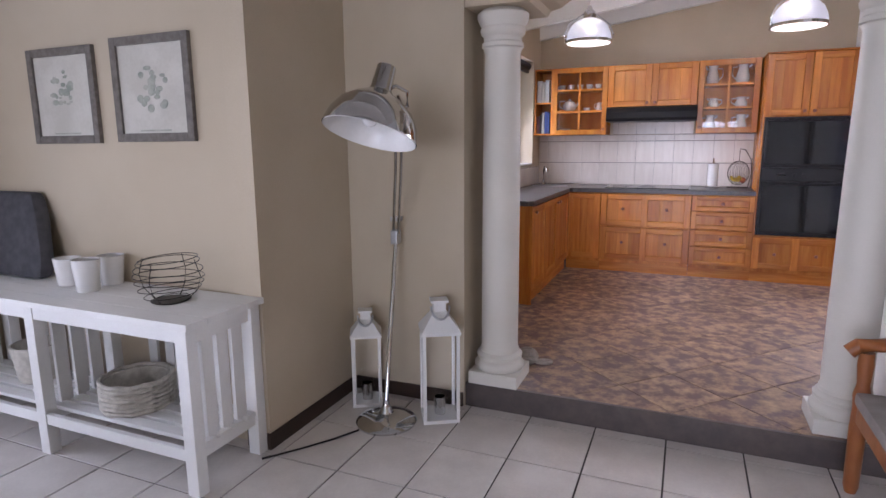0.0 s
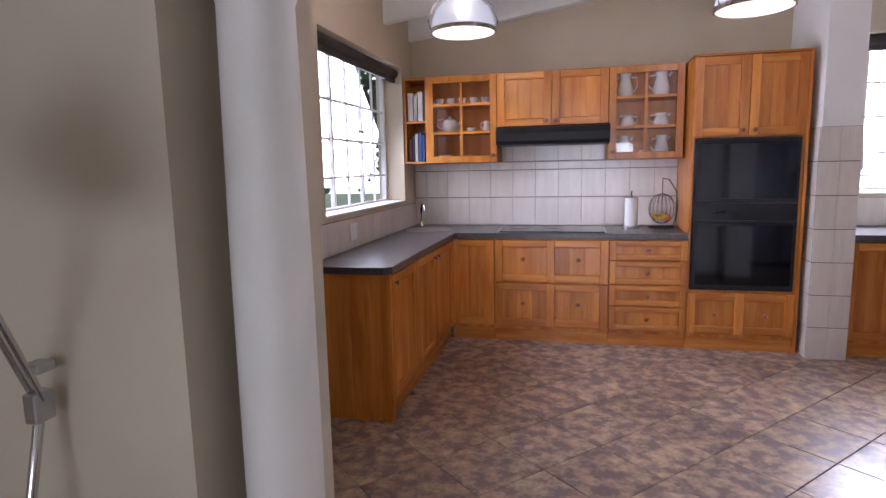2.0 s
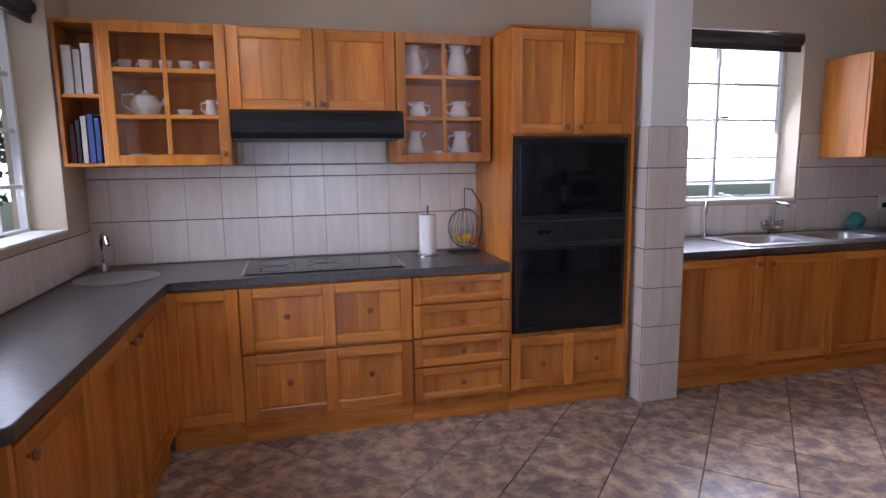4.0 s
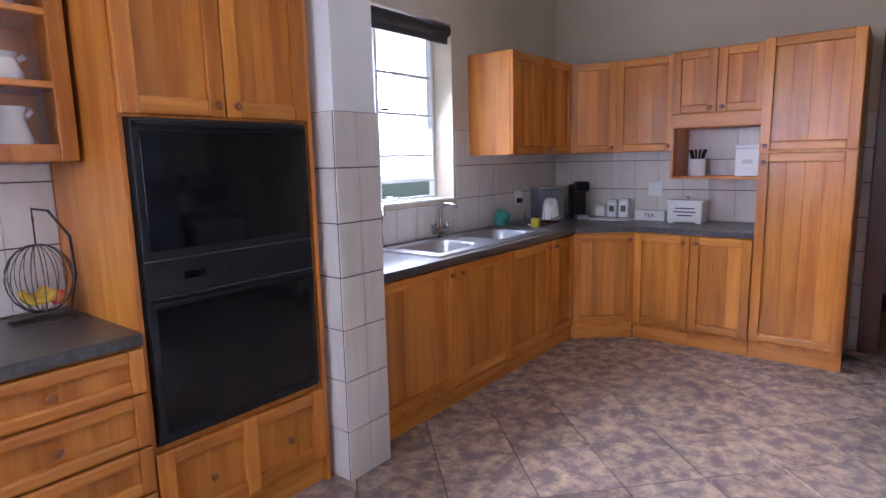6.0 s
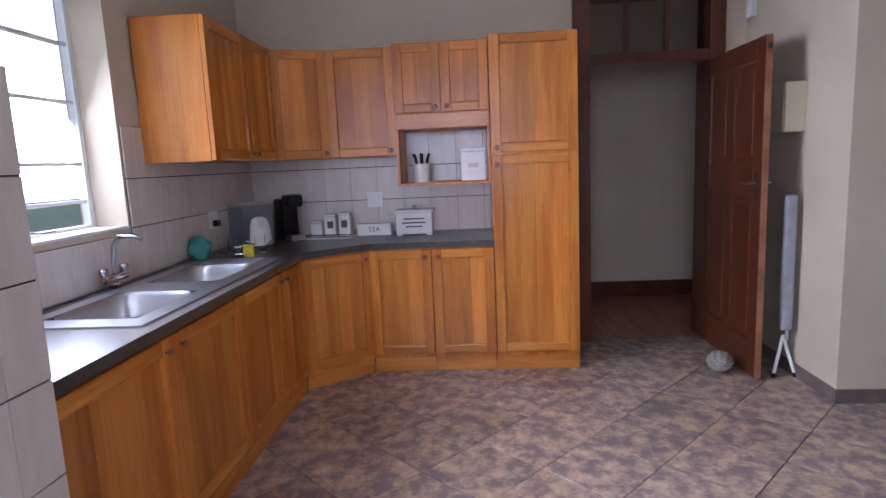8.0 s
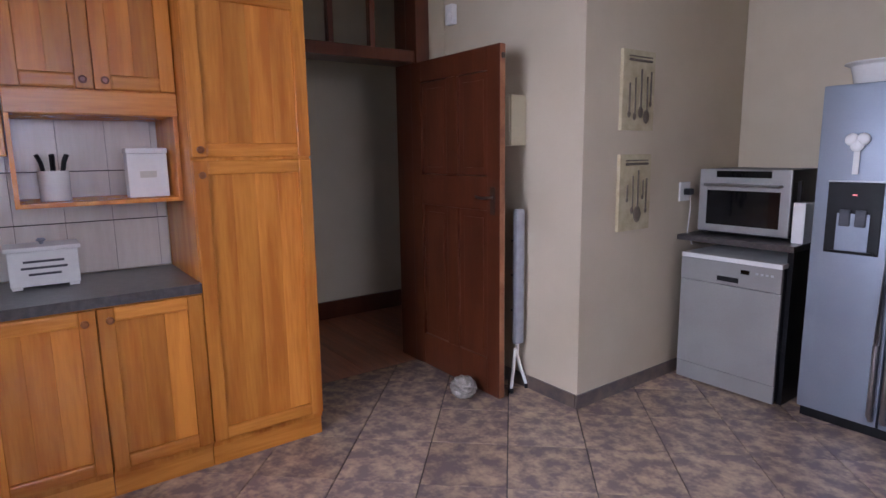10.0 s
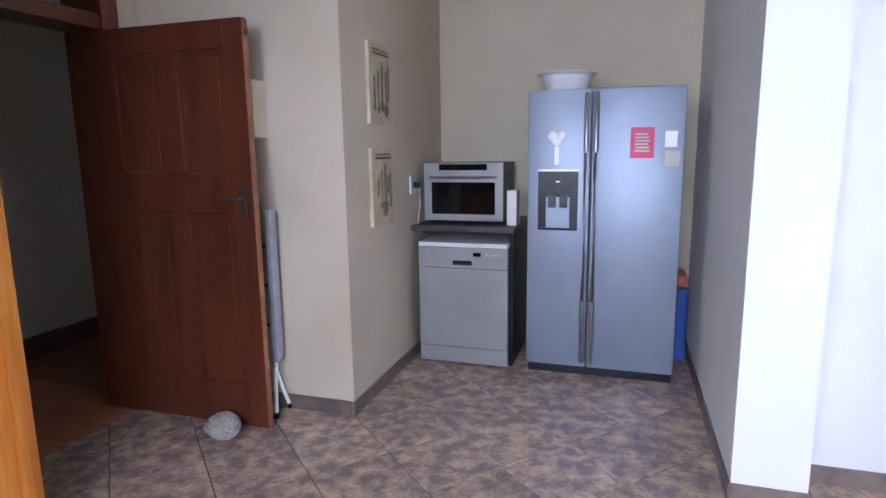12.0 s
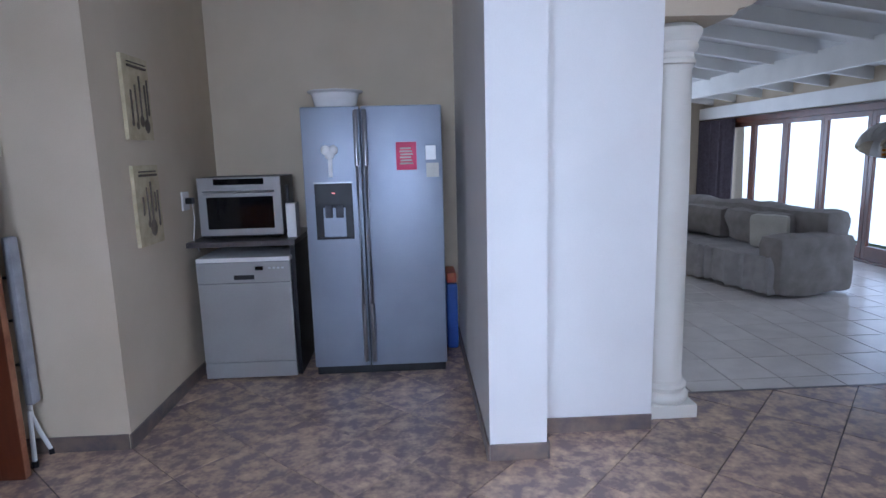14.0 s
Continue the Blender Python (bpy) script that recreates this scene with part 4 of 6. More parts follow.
def utensil_board(z0, z1, tools, label):
    c = thing("wall_plaque", 4.116, 2.655, z0, -90, label, "wall plaque", "pair of wall plaques")
    h, w = z1 - z0, 0.295
    part("board", boxes((0, -0.022, 0, w, -0.001, h), bev=0.003), CREAMBOARD, c)
    part("rack", tube([(0.05, -0.026, h - 0.055), (w - 0.04, -0.026, h - 0.055)], 0.007), SEPIA, c)
    part("rack", tube([(0.05, -0.026, h - 0.035), (w - 0.04, -0.026, h - 0.035)], 0.004), SEPIA, c)
    for k, (x, top, low, head) in enumerate(tools):
        t = tube([(x, -0.026, top), (x + 0.004 * (k % 2), -0.026, low)], 0.005, 6)
        part("handle", t, SEPIA, c)
        part("head", ball(head, (x, -0.025, low - head * 0.6), (0.8, 0.2, 1.1)), SEPIA, c, smooth=True)
    return c


utensil_board(1.715, 2.155, ((0.06, 0.26, 0.10, 0.018), (0.11, 0.29, 0.09, 0.02), (0.165, 0.34, 0.12, 0.03), (0.22, 0.30, 0.10, 0.036), (0.255, 0.33, 0.16, 0.016)), "aged cream plaque with painted kitchen ladles and spoons")
utensil_board(1.14, 1.58, ((0.07, 0.27, 0.19, 0.014), (0.12, 0.32, 0.13, 0.02), (0.17, 0.35, 0.12, 0.045), (0.215, 0.29, 0.20, 0.014), (0.25, 0.30, 0.12, 0.016)), "aged cream plaque with painted kitchen whisk and spoons")

# ---- beside the open door ----
ib = thing("ironing_board", 4.545, 3.02, KF, 0, "folded ironing board with grey cover and white legs", "ironing board")
part("board", boxes((-0.04, -0.035, 0.30, 0.0, 0.035, 1.13), bev=0.016), COVER, ib, "pale grey padded cover")
part("frame", tube([(0.02, -0.03, 1.0), (0.02, -0.03, 0.22)], 0.011), WHITE, ib)
for y in (-0.05, 0.05):
    leg = part("leg", tube([(0.005, 0, 0.26), (-0.01, y * 0.6, 0.14), (-0.03, y * 1.3, 0.02)], 0.011), WHITE, ib, smooth=True)
    part("rubber_foot", lathe([(0.015, 0.0), (0.015, 0.03)], 10, (-0.031, y * 1.32, 0)), BLACK, leg)
for z in (0.5, 0.72, 0.93):
    part("clip", boxes((-0.012, -0.037, z, 0.026, 0.02, z + 0.012), bev=0.002), BLACK, ib)
eb = thing("junction_box", 4.66, 2.944, 1.64, 0, "yellowed cream electrical box on the wall behind the door", "electrical box")
part("case", boxes((-0.11, 0.001, 0, 0.10, 0.12, 0.29), bev=0.006), CREAMPLASTIC, eb)
part("cover", boxes((-0.10, 0.121, 0.01, 0.09, 0.126, 0.28), bev=0.002), CREAMPLASTIC, eb)
pr = thing("alarm_sensor", 5.24, 2.946, 2.44, 0, "small white alarm sensor high on the wall", "alarm sensor")
part("case", boxes((-0.04, 0.0, 0, 0.04, 0.045, 0.13), bev=0.012), CERAMIC, pr, smooth=True)
part("lens", ball(0.03, (0, 0.042, 0.05), (1, 0.4, 1)), CERAMIC, pr, smooth=True)


def knot(x, y, rz, r, label):
    k = thing("doorstop", x, y, KF, rz, label, "doorstop")
    bm = ball(r, (0, 0, r * 0.86), (1.1, 1.0, 0.86), level=3)
    for a in range(3):
        for o in (-0.45, 0, 0.45):
            ring = []
            for q in range(20):
                t = 2 * math.pi * q / 20
                v = Vector((math.cos(t) * math.sqrt(1 - o * o), math.sin(t) * math.sqrt(1 - o * o), o))
                v = Matrix.Rotation(radians(25 + 65 * a), 3, "X") @ Matrix.Rotation(radians(50 * a), 3, "Z") @ v
                ring.append((v.x * r * 1.1, v.y * r, r * 0.90 + v.z * r * 0.84))
            tube(ring, r * 0.10, 6, bm, True)
    part("knot", bm, ROPE, k, smooth=True)
    loop = [(-r * 0.9 - 0.05 + 0.05 * math.cos(t), 0.025 * math.sin(t), 0.016) for t in [2 * math.pi * q / 14 for q in range(14)]]
    part("loop", tube(loop, 0.011, 6, closed=True), ROPE, k, smooth=True)


knot(4.64, 3.36, 160, 0.075, "grey knotted rope ball doorstop on the tiles")
knot(-0.37, 2.98, 200, 0.06, "pale knotted rope doorstop on the tiles by the column")

# ---- pendant lamps over the kitchen ----
PRISM = clear("pressed_lamp_glass", (0.90, 0.94, 1.0), 0.35, 0.55)


def pendant(x, y, label):
    z = 2.355
    top = 2.86 + (x + 1.5) * SL
    p = thing("pendant_lamp", x, y, z, 0, label, "pendant lamp", "pendant lamps")
    prof = [(0.185, 0.0), (0.187, 0.03), (0.178, 0.08), (0.155, 0.13), (0.115, 0.17), (0.06, 0.195), (0.045, 0.20)]
    bm = lathe(prof + [(r - 0.006, h - 0.004) for r, h in prof[::-1]] + [prof[0]], 40, cap=False)
    sh = part("shade", bm, PRISM, p, "thick pressed-glass dome", smooth=True)
    sh.visible_shadow = False
    part("band", lathe([(0.188, -0.004), (0.193, -0.004), (0.193, 0.018), (0.188, 0.018), (0.188, -0.004)], 40, cap=False), CHROME, p, smooth=True)
    part("socket", lathe([(0.048, 0.198), (0.052, 0.21), (0.048, 0.25), (0.03, 0.265), (0.02, 0.29), (0.012, 0.30)], 24), CHROME, p, smooth=True)
    part("bulb", ball(0.032, (0, 0, 0.13), (1, 1, 1.2)), BULB, p, smooth=True)
    for a in (20, 200):
        c, s = math.cos(radians(a)), math.sin(radians(a))
        part("bracket", tube([(c * 0.19, s * 0.19, 0.01), (c * 0.205, s * 0.205, 0.07), (c * 0.17, s * 0.17, 0.15), (c * 0.05, s * 0.05, 0.235)], 0.005, 6), CHROME, p, smooth=True)
    part("cord", tube([(0, 0, 0.295), (0, 0, top - z - 0.03)], 0.005, 6), CERAMIC, p)
    part("rose", lathe([(0.05, top - z - 0.03), (0.05, top - z + 0.01)], 20), WHITE, p)


pendant(-0.35, 4.80, "clear pressed-glass dome pendant with chrome band")
pendant(1.185, 4.74, "lit pressed-glass dome pendant with chrome band")

# ---- crockery and books behind the glass doors ----


def cup(x, y, z, r=0.035, h=0.055, name="teacup", label="white china teacup on a shelf"):
    c = thing(name, x, y, z, random.uniform(-40, 220), label, "cup", "china in the cabinet")
    part("cup", lathe([(r * 0.55, 0), (r * 0.8, h * 0.3), (r, h), (r * 0.93, h), (r * 0.7, h * 0.32), (0.0005, 0.006)], 18), CERAMIC, c, smooth=True)
    part("handle", tube([(r * 0.9, 0, h * 0.75), (r * 1.5, 0, h * 0.7), (r * 1.4, 0, h * 0.35), (r * 0.75, 0, h * 0.25)], 0.004, 6), CERAMIC, c, smooth=True)


def jug(x, y, z, r, h, rz, label, pot=False):
    j = thing("teapot" if pot else "jug", x, y, z, rz, label, "teapot" if pot else "jug", "china in the cabinet")
    if pot:
        prof = [(r * 0.6, 0), (r * 0.95, h * 0.25), (r, h * 0.5), (r * 0.7, h * 0.78), (r * 0.45, h * 0.82), (r * 0.2, h * 0.9), (r * 0.15, h), (0.0005, h * 1.02)]
    else:
        prof = [(r * 0.7, 0), (r * 0.95, h * 0.15), (r, h * 0.35), (r * 0.72, h * 0.7), (r * 0.62, h * 0.82), (r * 0.8, h), (r * 0.74, h), (r * 0.56, h * 0.82), (0.0005, h * 0.6)]
    part("body", lathe(prof, 24), CERAMIC, j, smooth=True)
    part("handle", tube([(r * 0.7, 0, h * 0.85), (r * 1.5, 0, h * 0.82), (r * 1.55, 0, h * 0.45), (r * 0.95, 0, h * 0.22)], 0.006, 6), CERAMIC, j, smooth=True)
    part("spout", tube([(-r * 0.8, 0, h * (0.4 if pot else 0.8)), (-r * 1.2, 0, h * (0.55 if pot else 0.93)), (-r * (1.55 if pot else 1.1), 0, h * (0.85 if pot else 1.0))], r * 0.16, 8), CERAMIC, j, smooth=True)


S0, S1, S2 = UZ0 + 0.019, UZ0 + 0.265, UZ0 + 0.50
for k in range(5):
    cup(-0.88 + 0.1 * k, 6.40, S2)
jug(-0.80, 6.43, S1, 0.075, 0.14, 180, "white china teapot with gilt lid on a shelf", True)
cup(-0.60, 6.40, S1, 0.04, 0.035)
jug(-0.47, 6.42, S1, 0.032, 0.09, 180, "small white china milk jug")
cup(-0.84, 6.42, S0, 0.06, 0.05, "bowl", "white china bowl on the cabinet floor")
cup(-0.55, 6.42, S0, 0.05, 0.04, "bowl", "white china bowl on the cabinet floor")
jug(0.68, 6.45, S2, 0.06, 0.19, 0, "tall white ceramic jug")
jug(0.96, 6.45, S2, 0.065, 0.20, 180, "tall white ceramic coffee pot")
jug(0.70, 6.42, S1, 0.055, 0.095, 20, "squat white ceramic jug")
jug(0.96, 6.42, S1, 0.06, 0.10, 190, "squat white ceramic jug")
jug(0.68, 6.43, S0, 0.055, 0.17, 170, "plain white ceramic jug on a shelf")
jug(0.97, 6.43, S0, 0.058, 0.17, 195, "white ceramic jug with a curled handle")
cup(0.82, 6.40, S0, 0.03, 0.05)
x = -1.155
for k, (w, h, c, lvl) in enumerate(((0.05, 0.24, 0, 1), (0.035, 0.22, 3, 1), (0.045, 0.25, 0, 1), (0.03, 0.20, 1, 0), (0.022, 0.22, 4, 0), (0.028, 0.24, 3, 0), (0.03, 0.25, 2, 0), (0.025, 0.23, 2, 0))):
    if k == 3:
        x = -1.155
    bk = thing("book", x + w / 2, 6.33, UZ0 + (0.37 if lvl else 0.019), 0, "cookbook standing upright on the open shelf", "book", "cookbooks")
    part("cover", boxes((-w / 2, 0, 0, w / 2, 0.003, h), (-w / 2, 0, 0, -w / 2 + 0.003, 0.17, h), (w / 2 - 0.003, 0, 0, w / 2, 0.17, h)), BOOKS[c], bk)
    part("pages", boxes((-w / 2 + 0.0032, 0.004, 0.003, w / 2 - 0.0032, 0.165, h - 0.004)), PAPER, bk)
    x += w + 0.003

# ---- things on the worktops ----
pt = thing("paper_towel_holder", 0.745, 6.40, CT, 0, "white kitchen roll on a chrome stand", "paper towel")
part("foot", lathe([(0.07, 0), (0.07, 0.01), (0.06, 0.015)], 24), CHROME, pt, smooth=True)
part("rod", tube([(0, 0, 0.01), (0, 0, 0.31)], 0.007), CHROME, pt)
part("roll", lathe([(0.019, 0.018), (0.053, 0.018), (0.053, 0.255), (0.019, 0.255), (0.019, 0.018)], 28, cap=False), CERAMIC, pt, smooth=True)
fb = thing("fruit_hammock", 0.99, 6.42, CT, 0, "dark wire hanging fruit basket holding bananas and apples", "fruit basket")
part("stand", tube([(-0.10, 0.05, 0.008), (0.1, 0.05, 0.008), (0.125, 0.03, 0.15), (0.11, 0.0, 0.3), (0.05, 0, 0.40), (0.0, 0, 0.41), (0.0, 0, 0.37)], 0.005), BROWN, fb, smooth=True)
part("foot_ring", tube([(0.1 * math.cos(k * 0.4), 0.08 * math.sin(k * 0.4), 0.006) for k in range(16)], 0.004, 6, closed=True), BROWN, fb)
for k in range(9):
    a = math.pi * k / 9
    part("wire", tube([(0.105 * math.cos(t) * math.cos(a), 0.105 * math.cos(t) * math.sin(a), 0.16 + 0.125 * math.sin(t)) for t in [2 * math.pi * q / 20 for q in range(20)]], 0.0018, 4, closed=True), BROWN, fb)
part("chain", tube([(0, 0, 0.28), (0, 0, 0.38)], 0.003, 5), BROWN, fb)
for k in range(3):
    solo("banana", tube([(-0.05, 0.012 * k, 0.03), (-0.025, 0.012 * k, 0.008), (0.02, 0.012 * k, 0.006), (0.05, 0.012 * k, 0.03)], 0.014, 8), BANANA, 0.975, 6.40, CT + 0.075 + 0.008 * k, 15 * k, "ripe banana in the wire basket", "banana", "fruit in the basket", True)
solo("apple", ball(0.03, (0, 0, 0)), RED, 1.035, 6.41, CT + 0.085, 0, "red apple in the wire basket", "apple", "fruit in the basket", True)
# corner appliances
cm = thing("coffee_machine", 5.12, 6.27, CT, -45, "slim black coffee machine in the corner", "coffee machine")
part("body", boxes((-0.06, -0.03, 0.0, 0.06, 0.12, 0.30), bev=0.015), BLACK, cm, smooth=True)
part("head", boxes((-0.055, -0.13, 0.24, 0.055, 0.0, 0.33), bev=0.02), BLACK, cm, smooth=True)
part("drip_tray", boxes((-0.055, -0.13, 0.0, 0.055, -0.031, 0.035), bev=0.006), STEEL, cm)
tb = thing("toaster_oven", 4.90, 6.47, CT, -35, "grey metal coffee maker with a steel lid", "appliance")
part("body", boxes((-0.12, -0.09, 0, 0.12, 0.09, 0.27), bev=0.008), SILVER, tb)
part("lid", boxes((-0.122, -0.092, 0.271, 0.122, 0.092, 0.29), bev=0.006), STEEL, tb)
kt = thing("kettle", 4.72, 6.34, CT, 30, "white and black electric kettle", "kettle")
part("body", lathe([(0.07, 0.02), (0.075, 0.03), (0.062, 0.16), (0.05, 0.19), (0.03, 0.205), (0.0005, 0.208)], 24), CERAMIC, kt, smooth=True)
part("base", lathe([(0.08, 0), (0.08, 0.018), (0.07, 0.0195)], 24), BLACK, kt, smooth=True)
part("handle", tube([(0.05, 0, 0.19), (0.10, 0, 0.19), (0.11, 0, 0.12), (0.075, 0, 0.05)], 0.011), BLACK, kt, smooth=True)
part("spout", tube([(-0.05, 0, 0.15), (-0.08, 0, 0.19)], 0.016, 8), CERAMIC, kt, smooth=True)
bm = ball(0.085, (0, 0, 0.07), (1.0, 0.7, 0.85), level=3)
for v in bm.verts:
    v.co += v.normal * 0.018 * noise.noise(v.co * 30)
solo("dish_cloth", bm, TEAL, 4.25, 6.53, CT + 0.001, 20, "crumpled teal dish cloth by the sink", "cloth", smooth=True)
sp = thing("sponge", 4.345, 6.27, CT + 0.0005, 15, "yellow and green washing-up sponge on the drainer", "sponge")
part("foam", boxes((-0.055, -0.03, 0, 0.005, 0.03, 0.075), bev=0.005), YELLOW, sp)
part("scourer", boxes((0.006, -0.03, 0, 0.02, 0.03, 0.075), bev=0.003), GREEN, sp)
for k, (x, y) in enumerate(((4.50, 6.50), (4.58, 6.47), (4.60, 6.30))):
    g = solo("drinking_glass", lathe([(0.028, 0), (0.034, 0.10), (0.032, 0.10), (0.026, 0.006), (0.0005, 0.005)], 20), GLASS, x, y, CT + 0.0005, 0, "clear drinking glass drying by the sink", "glass", "glasses by the sink", True)
    g.visible_shadow = False
rk = thing("dish_rack", 4.55, 6.32, CT, 12, "low chrome wire dish rack beside the sink", "dish rack")
for z in (0.006, 0.05):
    part("rail", tube([(-0.14, -0.09, z), (0.14, -0.09, z), (0.14, 0.09, z), (-0.14, 0.09, z)], 0.003, 6, closed=True), CHROME, rk)
for k in range(8):
    part("wire", tube([(-0.13 + 0.037 * k, -0.09, 0.05), (-0.13 + 0.037 * k, -0.09, 0.006), (-0.13 + 0.037 * k, 0.09, 0.006), (-0.13 + 0.037 * k, 0.09, 0.05)], 0.002, 5), CHROME, rk)
tr = thing("tray", 5.16, 5.965, CT, -90, "clear serving tray for the tea canisters", "tray")
part("base", boxes((-0.17, -0.12, 0, 0.17, 0.12, 0.008), bev=0.002), CERAMIC, tr)
part("rim", tube([(-0.17, -0.12, 0.03), (0.17, -0.12, 0.03), (0.17, 0.12, 0.03), (-0.17, 0.12, 0.03)], 0.004, 6, closed=True), CHROME, tr)
for k, (dx, h) in enumerate(((-0.11, 0.10), (-0.01, 0.145), (0.10, 0.155))):
    cn = thing("canister", 5.17 + 0.02 * (k % 2), 5.965 - dx, CT + 0.0085, -90, "white ceramic storage canister on the tray", "canister", "canisters on the tray")
    part("jar", boxes((-0.042, -0.042, 0, 0.042, 0.042, h), bev=0.008), CERAMIC, cn)
    part("lid", boxes((-0.038, -0.038, h + 0.0005, 0.038, 0.038, h + 0.016), bev=0.004), CERAMIC, cn)
    if k:
        part("tag", boxes((-0.022, -0.044, h * 0.4, 0.022, -0.0422, h * 0.75)), SEPIA, cn)


def lettering(text, size, material, parent, m):
    cu = bpy.data.curves.new("lettering", "FONT")
    cu.body, cu.size, cu.extrude, cu.align_x, cu.align_y = text, size, 0.001, "CENTER", "CENTER"
    ob = new("lettering", cu)
    ob.parent, ob.matrix_basis = parent, m
    cu.materials.append(material)
    return ob


tx = thing("tea_box", 5.21, 5.655, CT, -90, "white wooden tea box lettered on its front", "box")
part("box", boxes((-0.125, -0.04, 0, 0.125, 0.05, 0.085), bev=0.004), CERAMIC, tx)
lettering("TEA", 0.05, SEPIA, tx, pose(0.0, -0.0425, 0.043, 90, 0, 0))
bb = thing("bread_bin", 5.16, 5.345, CT, -90, "white painted bread bin with a dark lid knob", "bread bin")
part("bin", boxes((-0.13, -0.09, 0.012, 0.13, 0.09, 0.165), bev=0.006), CERAMIC, bb)
part("lid", boxes((-0.142, -0.10, 0.166, 0.142, 0.10, 0.185), bev=0.006), CERAMIC, bb)
part("lid_knob", lathe([(0.008, 0.186), (0.008, 0.195), (0.02, 0.203), (0.012, 0.213)], 14), SILVER, bb, smooth=True)
for x in (-0.105, 0.105):
    part("foot", boxes((x - 0.02, -0.085, 0, x + 0.02, 0.085, 0.0118), bev=0.003), CERAMIC, bb)
for k, wl in enumerate((0.06, 0.085, 0.075)):
    part("text_line", boxes((-wl, -0.0915, 0.06 + 0.028 * k, wl, -0.0905, 0.070 + 0.028 * k)), GREYFAB, bb)
for name, x, y, z, rz in (("wall_socket", RIGHT - 0.009, 5.66, 1.24, -90), ("wall_socket", 4.62, BACK - 0.009, 1.19, 0), ("wall_socket", LEFT + 0.009, 5.01, 1.10, 90)):
    s = thing(name, x, y, z, rz, "white double wall socket on the tiles", "socket")
    part("plate", boxes((-0.06, -0.012, 0, 0.06, -0.001, 0.115), bev=0.003), CERAMIC, s)
    part("switch", boxes((-0.035, -0.016, 0.07, -0.015, -0.0125, 0.095), (0.015, -0.016, 0.07, 0.035, -0.0125, 0.095), bev=0.002), CERAMIC, s)
    if rz == 0:
        part("plug", boxes((-0.03, -0.05, 0.015, 0.015, -0.0125, 0.055), bev=0.005), BLACK, s)
hk = thing("dish_towel", 2.205, 5.975, 1.50, 0, "small white dish towel hanging from a dark wall hook", "towel")
part("hook", tube([(-0.006, 0, 0.27), (0.02, 0, 0.27), (0.028, 0, 0.245), (0.02, 0, 0.225)], 0.005, 6), BROWN, hk, "dark metal hook", smooth=True)
bm = lathe([(0.008, 0.235), (0.016, 0.20), (0.022, 0.12), (0.030, 0.03), (0.028, 0.0)], 16, (0.022, 0, 0))
for v in bm.verts:
    v.co.x = 0.022 + (v.co.x - 0.022) * 0.55 + 0.004 * math.sin(v.co.y * 260)
part("cloth", bm, CERAMIC, hk, smooth=True)
ut = thing("utensil_crock", 5.10, 5.27, 1.4185, 0, "white ceramic crock filled with dark utensils", "utensil pot")
part("crock", lathe([(0.058, 0), (0.06, 0.13), (0.054, 0.13), (0.052, 0.01), (0.0005, 0.008)], 24), CERAMIC, ut, smooth=True)
for k in range(6):
    a = k * 1.05
    part("utensil", tube([(0.02 * math.cos(a), 0.02 * math.sin(a), 0.02), (0.05 * math.cos(a), 0.05 * math.sin(a), 0.17), (0.065 * math.cos(a), 0.065 * math.sin(a), 0.20)], 0.008, 6), BLACK, ut, smooth=True)
sc = thing("storage_tin", 5.08, 4.905, 1.4185, -90, "white square kitchen tin in the niche", "tin")
part("tin", boxes((-0.085, -0.05, 0, 0.085, 0.05, 0.20), bev=0.006), CERAMIC, sc)
part("lid", boxes((-0.088, -0.053, 0.2005, 0.088, 0.053, 0.225), bev=0.005), CERAMIC, sc)
part("mark", boxes((-0.035, -0.0515, 0.09, 0.035, -0.0505, 0.12)), PAPER, sc)

# ---- lounge: sideboard and what stands on it ----
sb = thing("sideboard", -3.315, 1.245, 0, 0, "distressed white slatted timber console with a lower shelf", "console table")
L = 1.96
for k in range(4):
    part("top_plank", boxes((0, 0.002 + 0.12 * k, 0.762, L, 0.12 * (k + 1), 0.792), bev=0.003), WHITE, sb)
part("apron", boxes((0.06, 0.02, 0.70, L - 0.06, 0.04, 0.761), bev=0.003), WHITE, sb)
part("apron", boxes((0.06, 0.44, 0.70, L - 0.06, 0.46, 0.761), bev=0.003), WHITE, sb)
for x in (0.02, 0.90, L - 0.085):
    for y in (0.015, 0.405):
        part("leg", boxes((x, y, 0, x + 0.065, y + 0.06, 0.761), bev=0.004), WHITE, sb)
    for z0, z1 in ((0.69, 0.761), (0.16, 0.215)):
        part("end_rail", boxes((x + 0.015, 0.075, z0, x + 0.05, 0.405, z1), bev=0.003), WHITE, sb)
    for y in (0.115, 0.205, 0.295):
        part("end_slat", boxes((x + 0.022, y, 0.216, x + 0.042, y + 0.065, 0.689), bev=0.002), WHITE, sb)
for y in (0.02, 0.435):
    part("shelf_rail", boxes((0.085, y, 0.16, L - 0.085, y + 0.025, 0.215), bev=0.003), WHITE, sb)
for k in range(4):
    part("shelf_slat", boxes((0.02, 0.078 + 0.085 * k, 0.217, L - 0.02, 0.14 + 0.085 * k, 0.236), bev=0.002), WHITE, sb)
for x in (0.3, 0.42, 0.62, 0.74, 1.2, 1.32, 1.52, 1.64):
    part("back_slat", boxes((x, 0.441, 0.216, x + 0.06, 0.458, 0.699), bev=0.002), WHITE, sb)
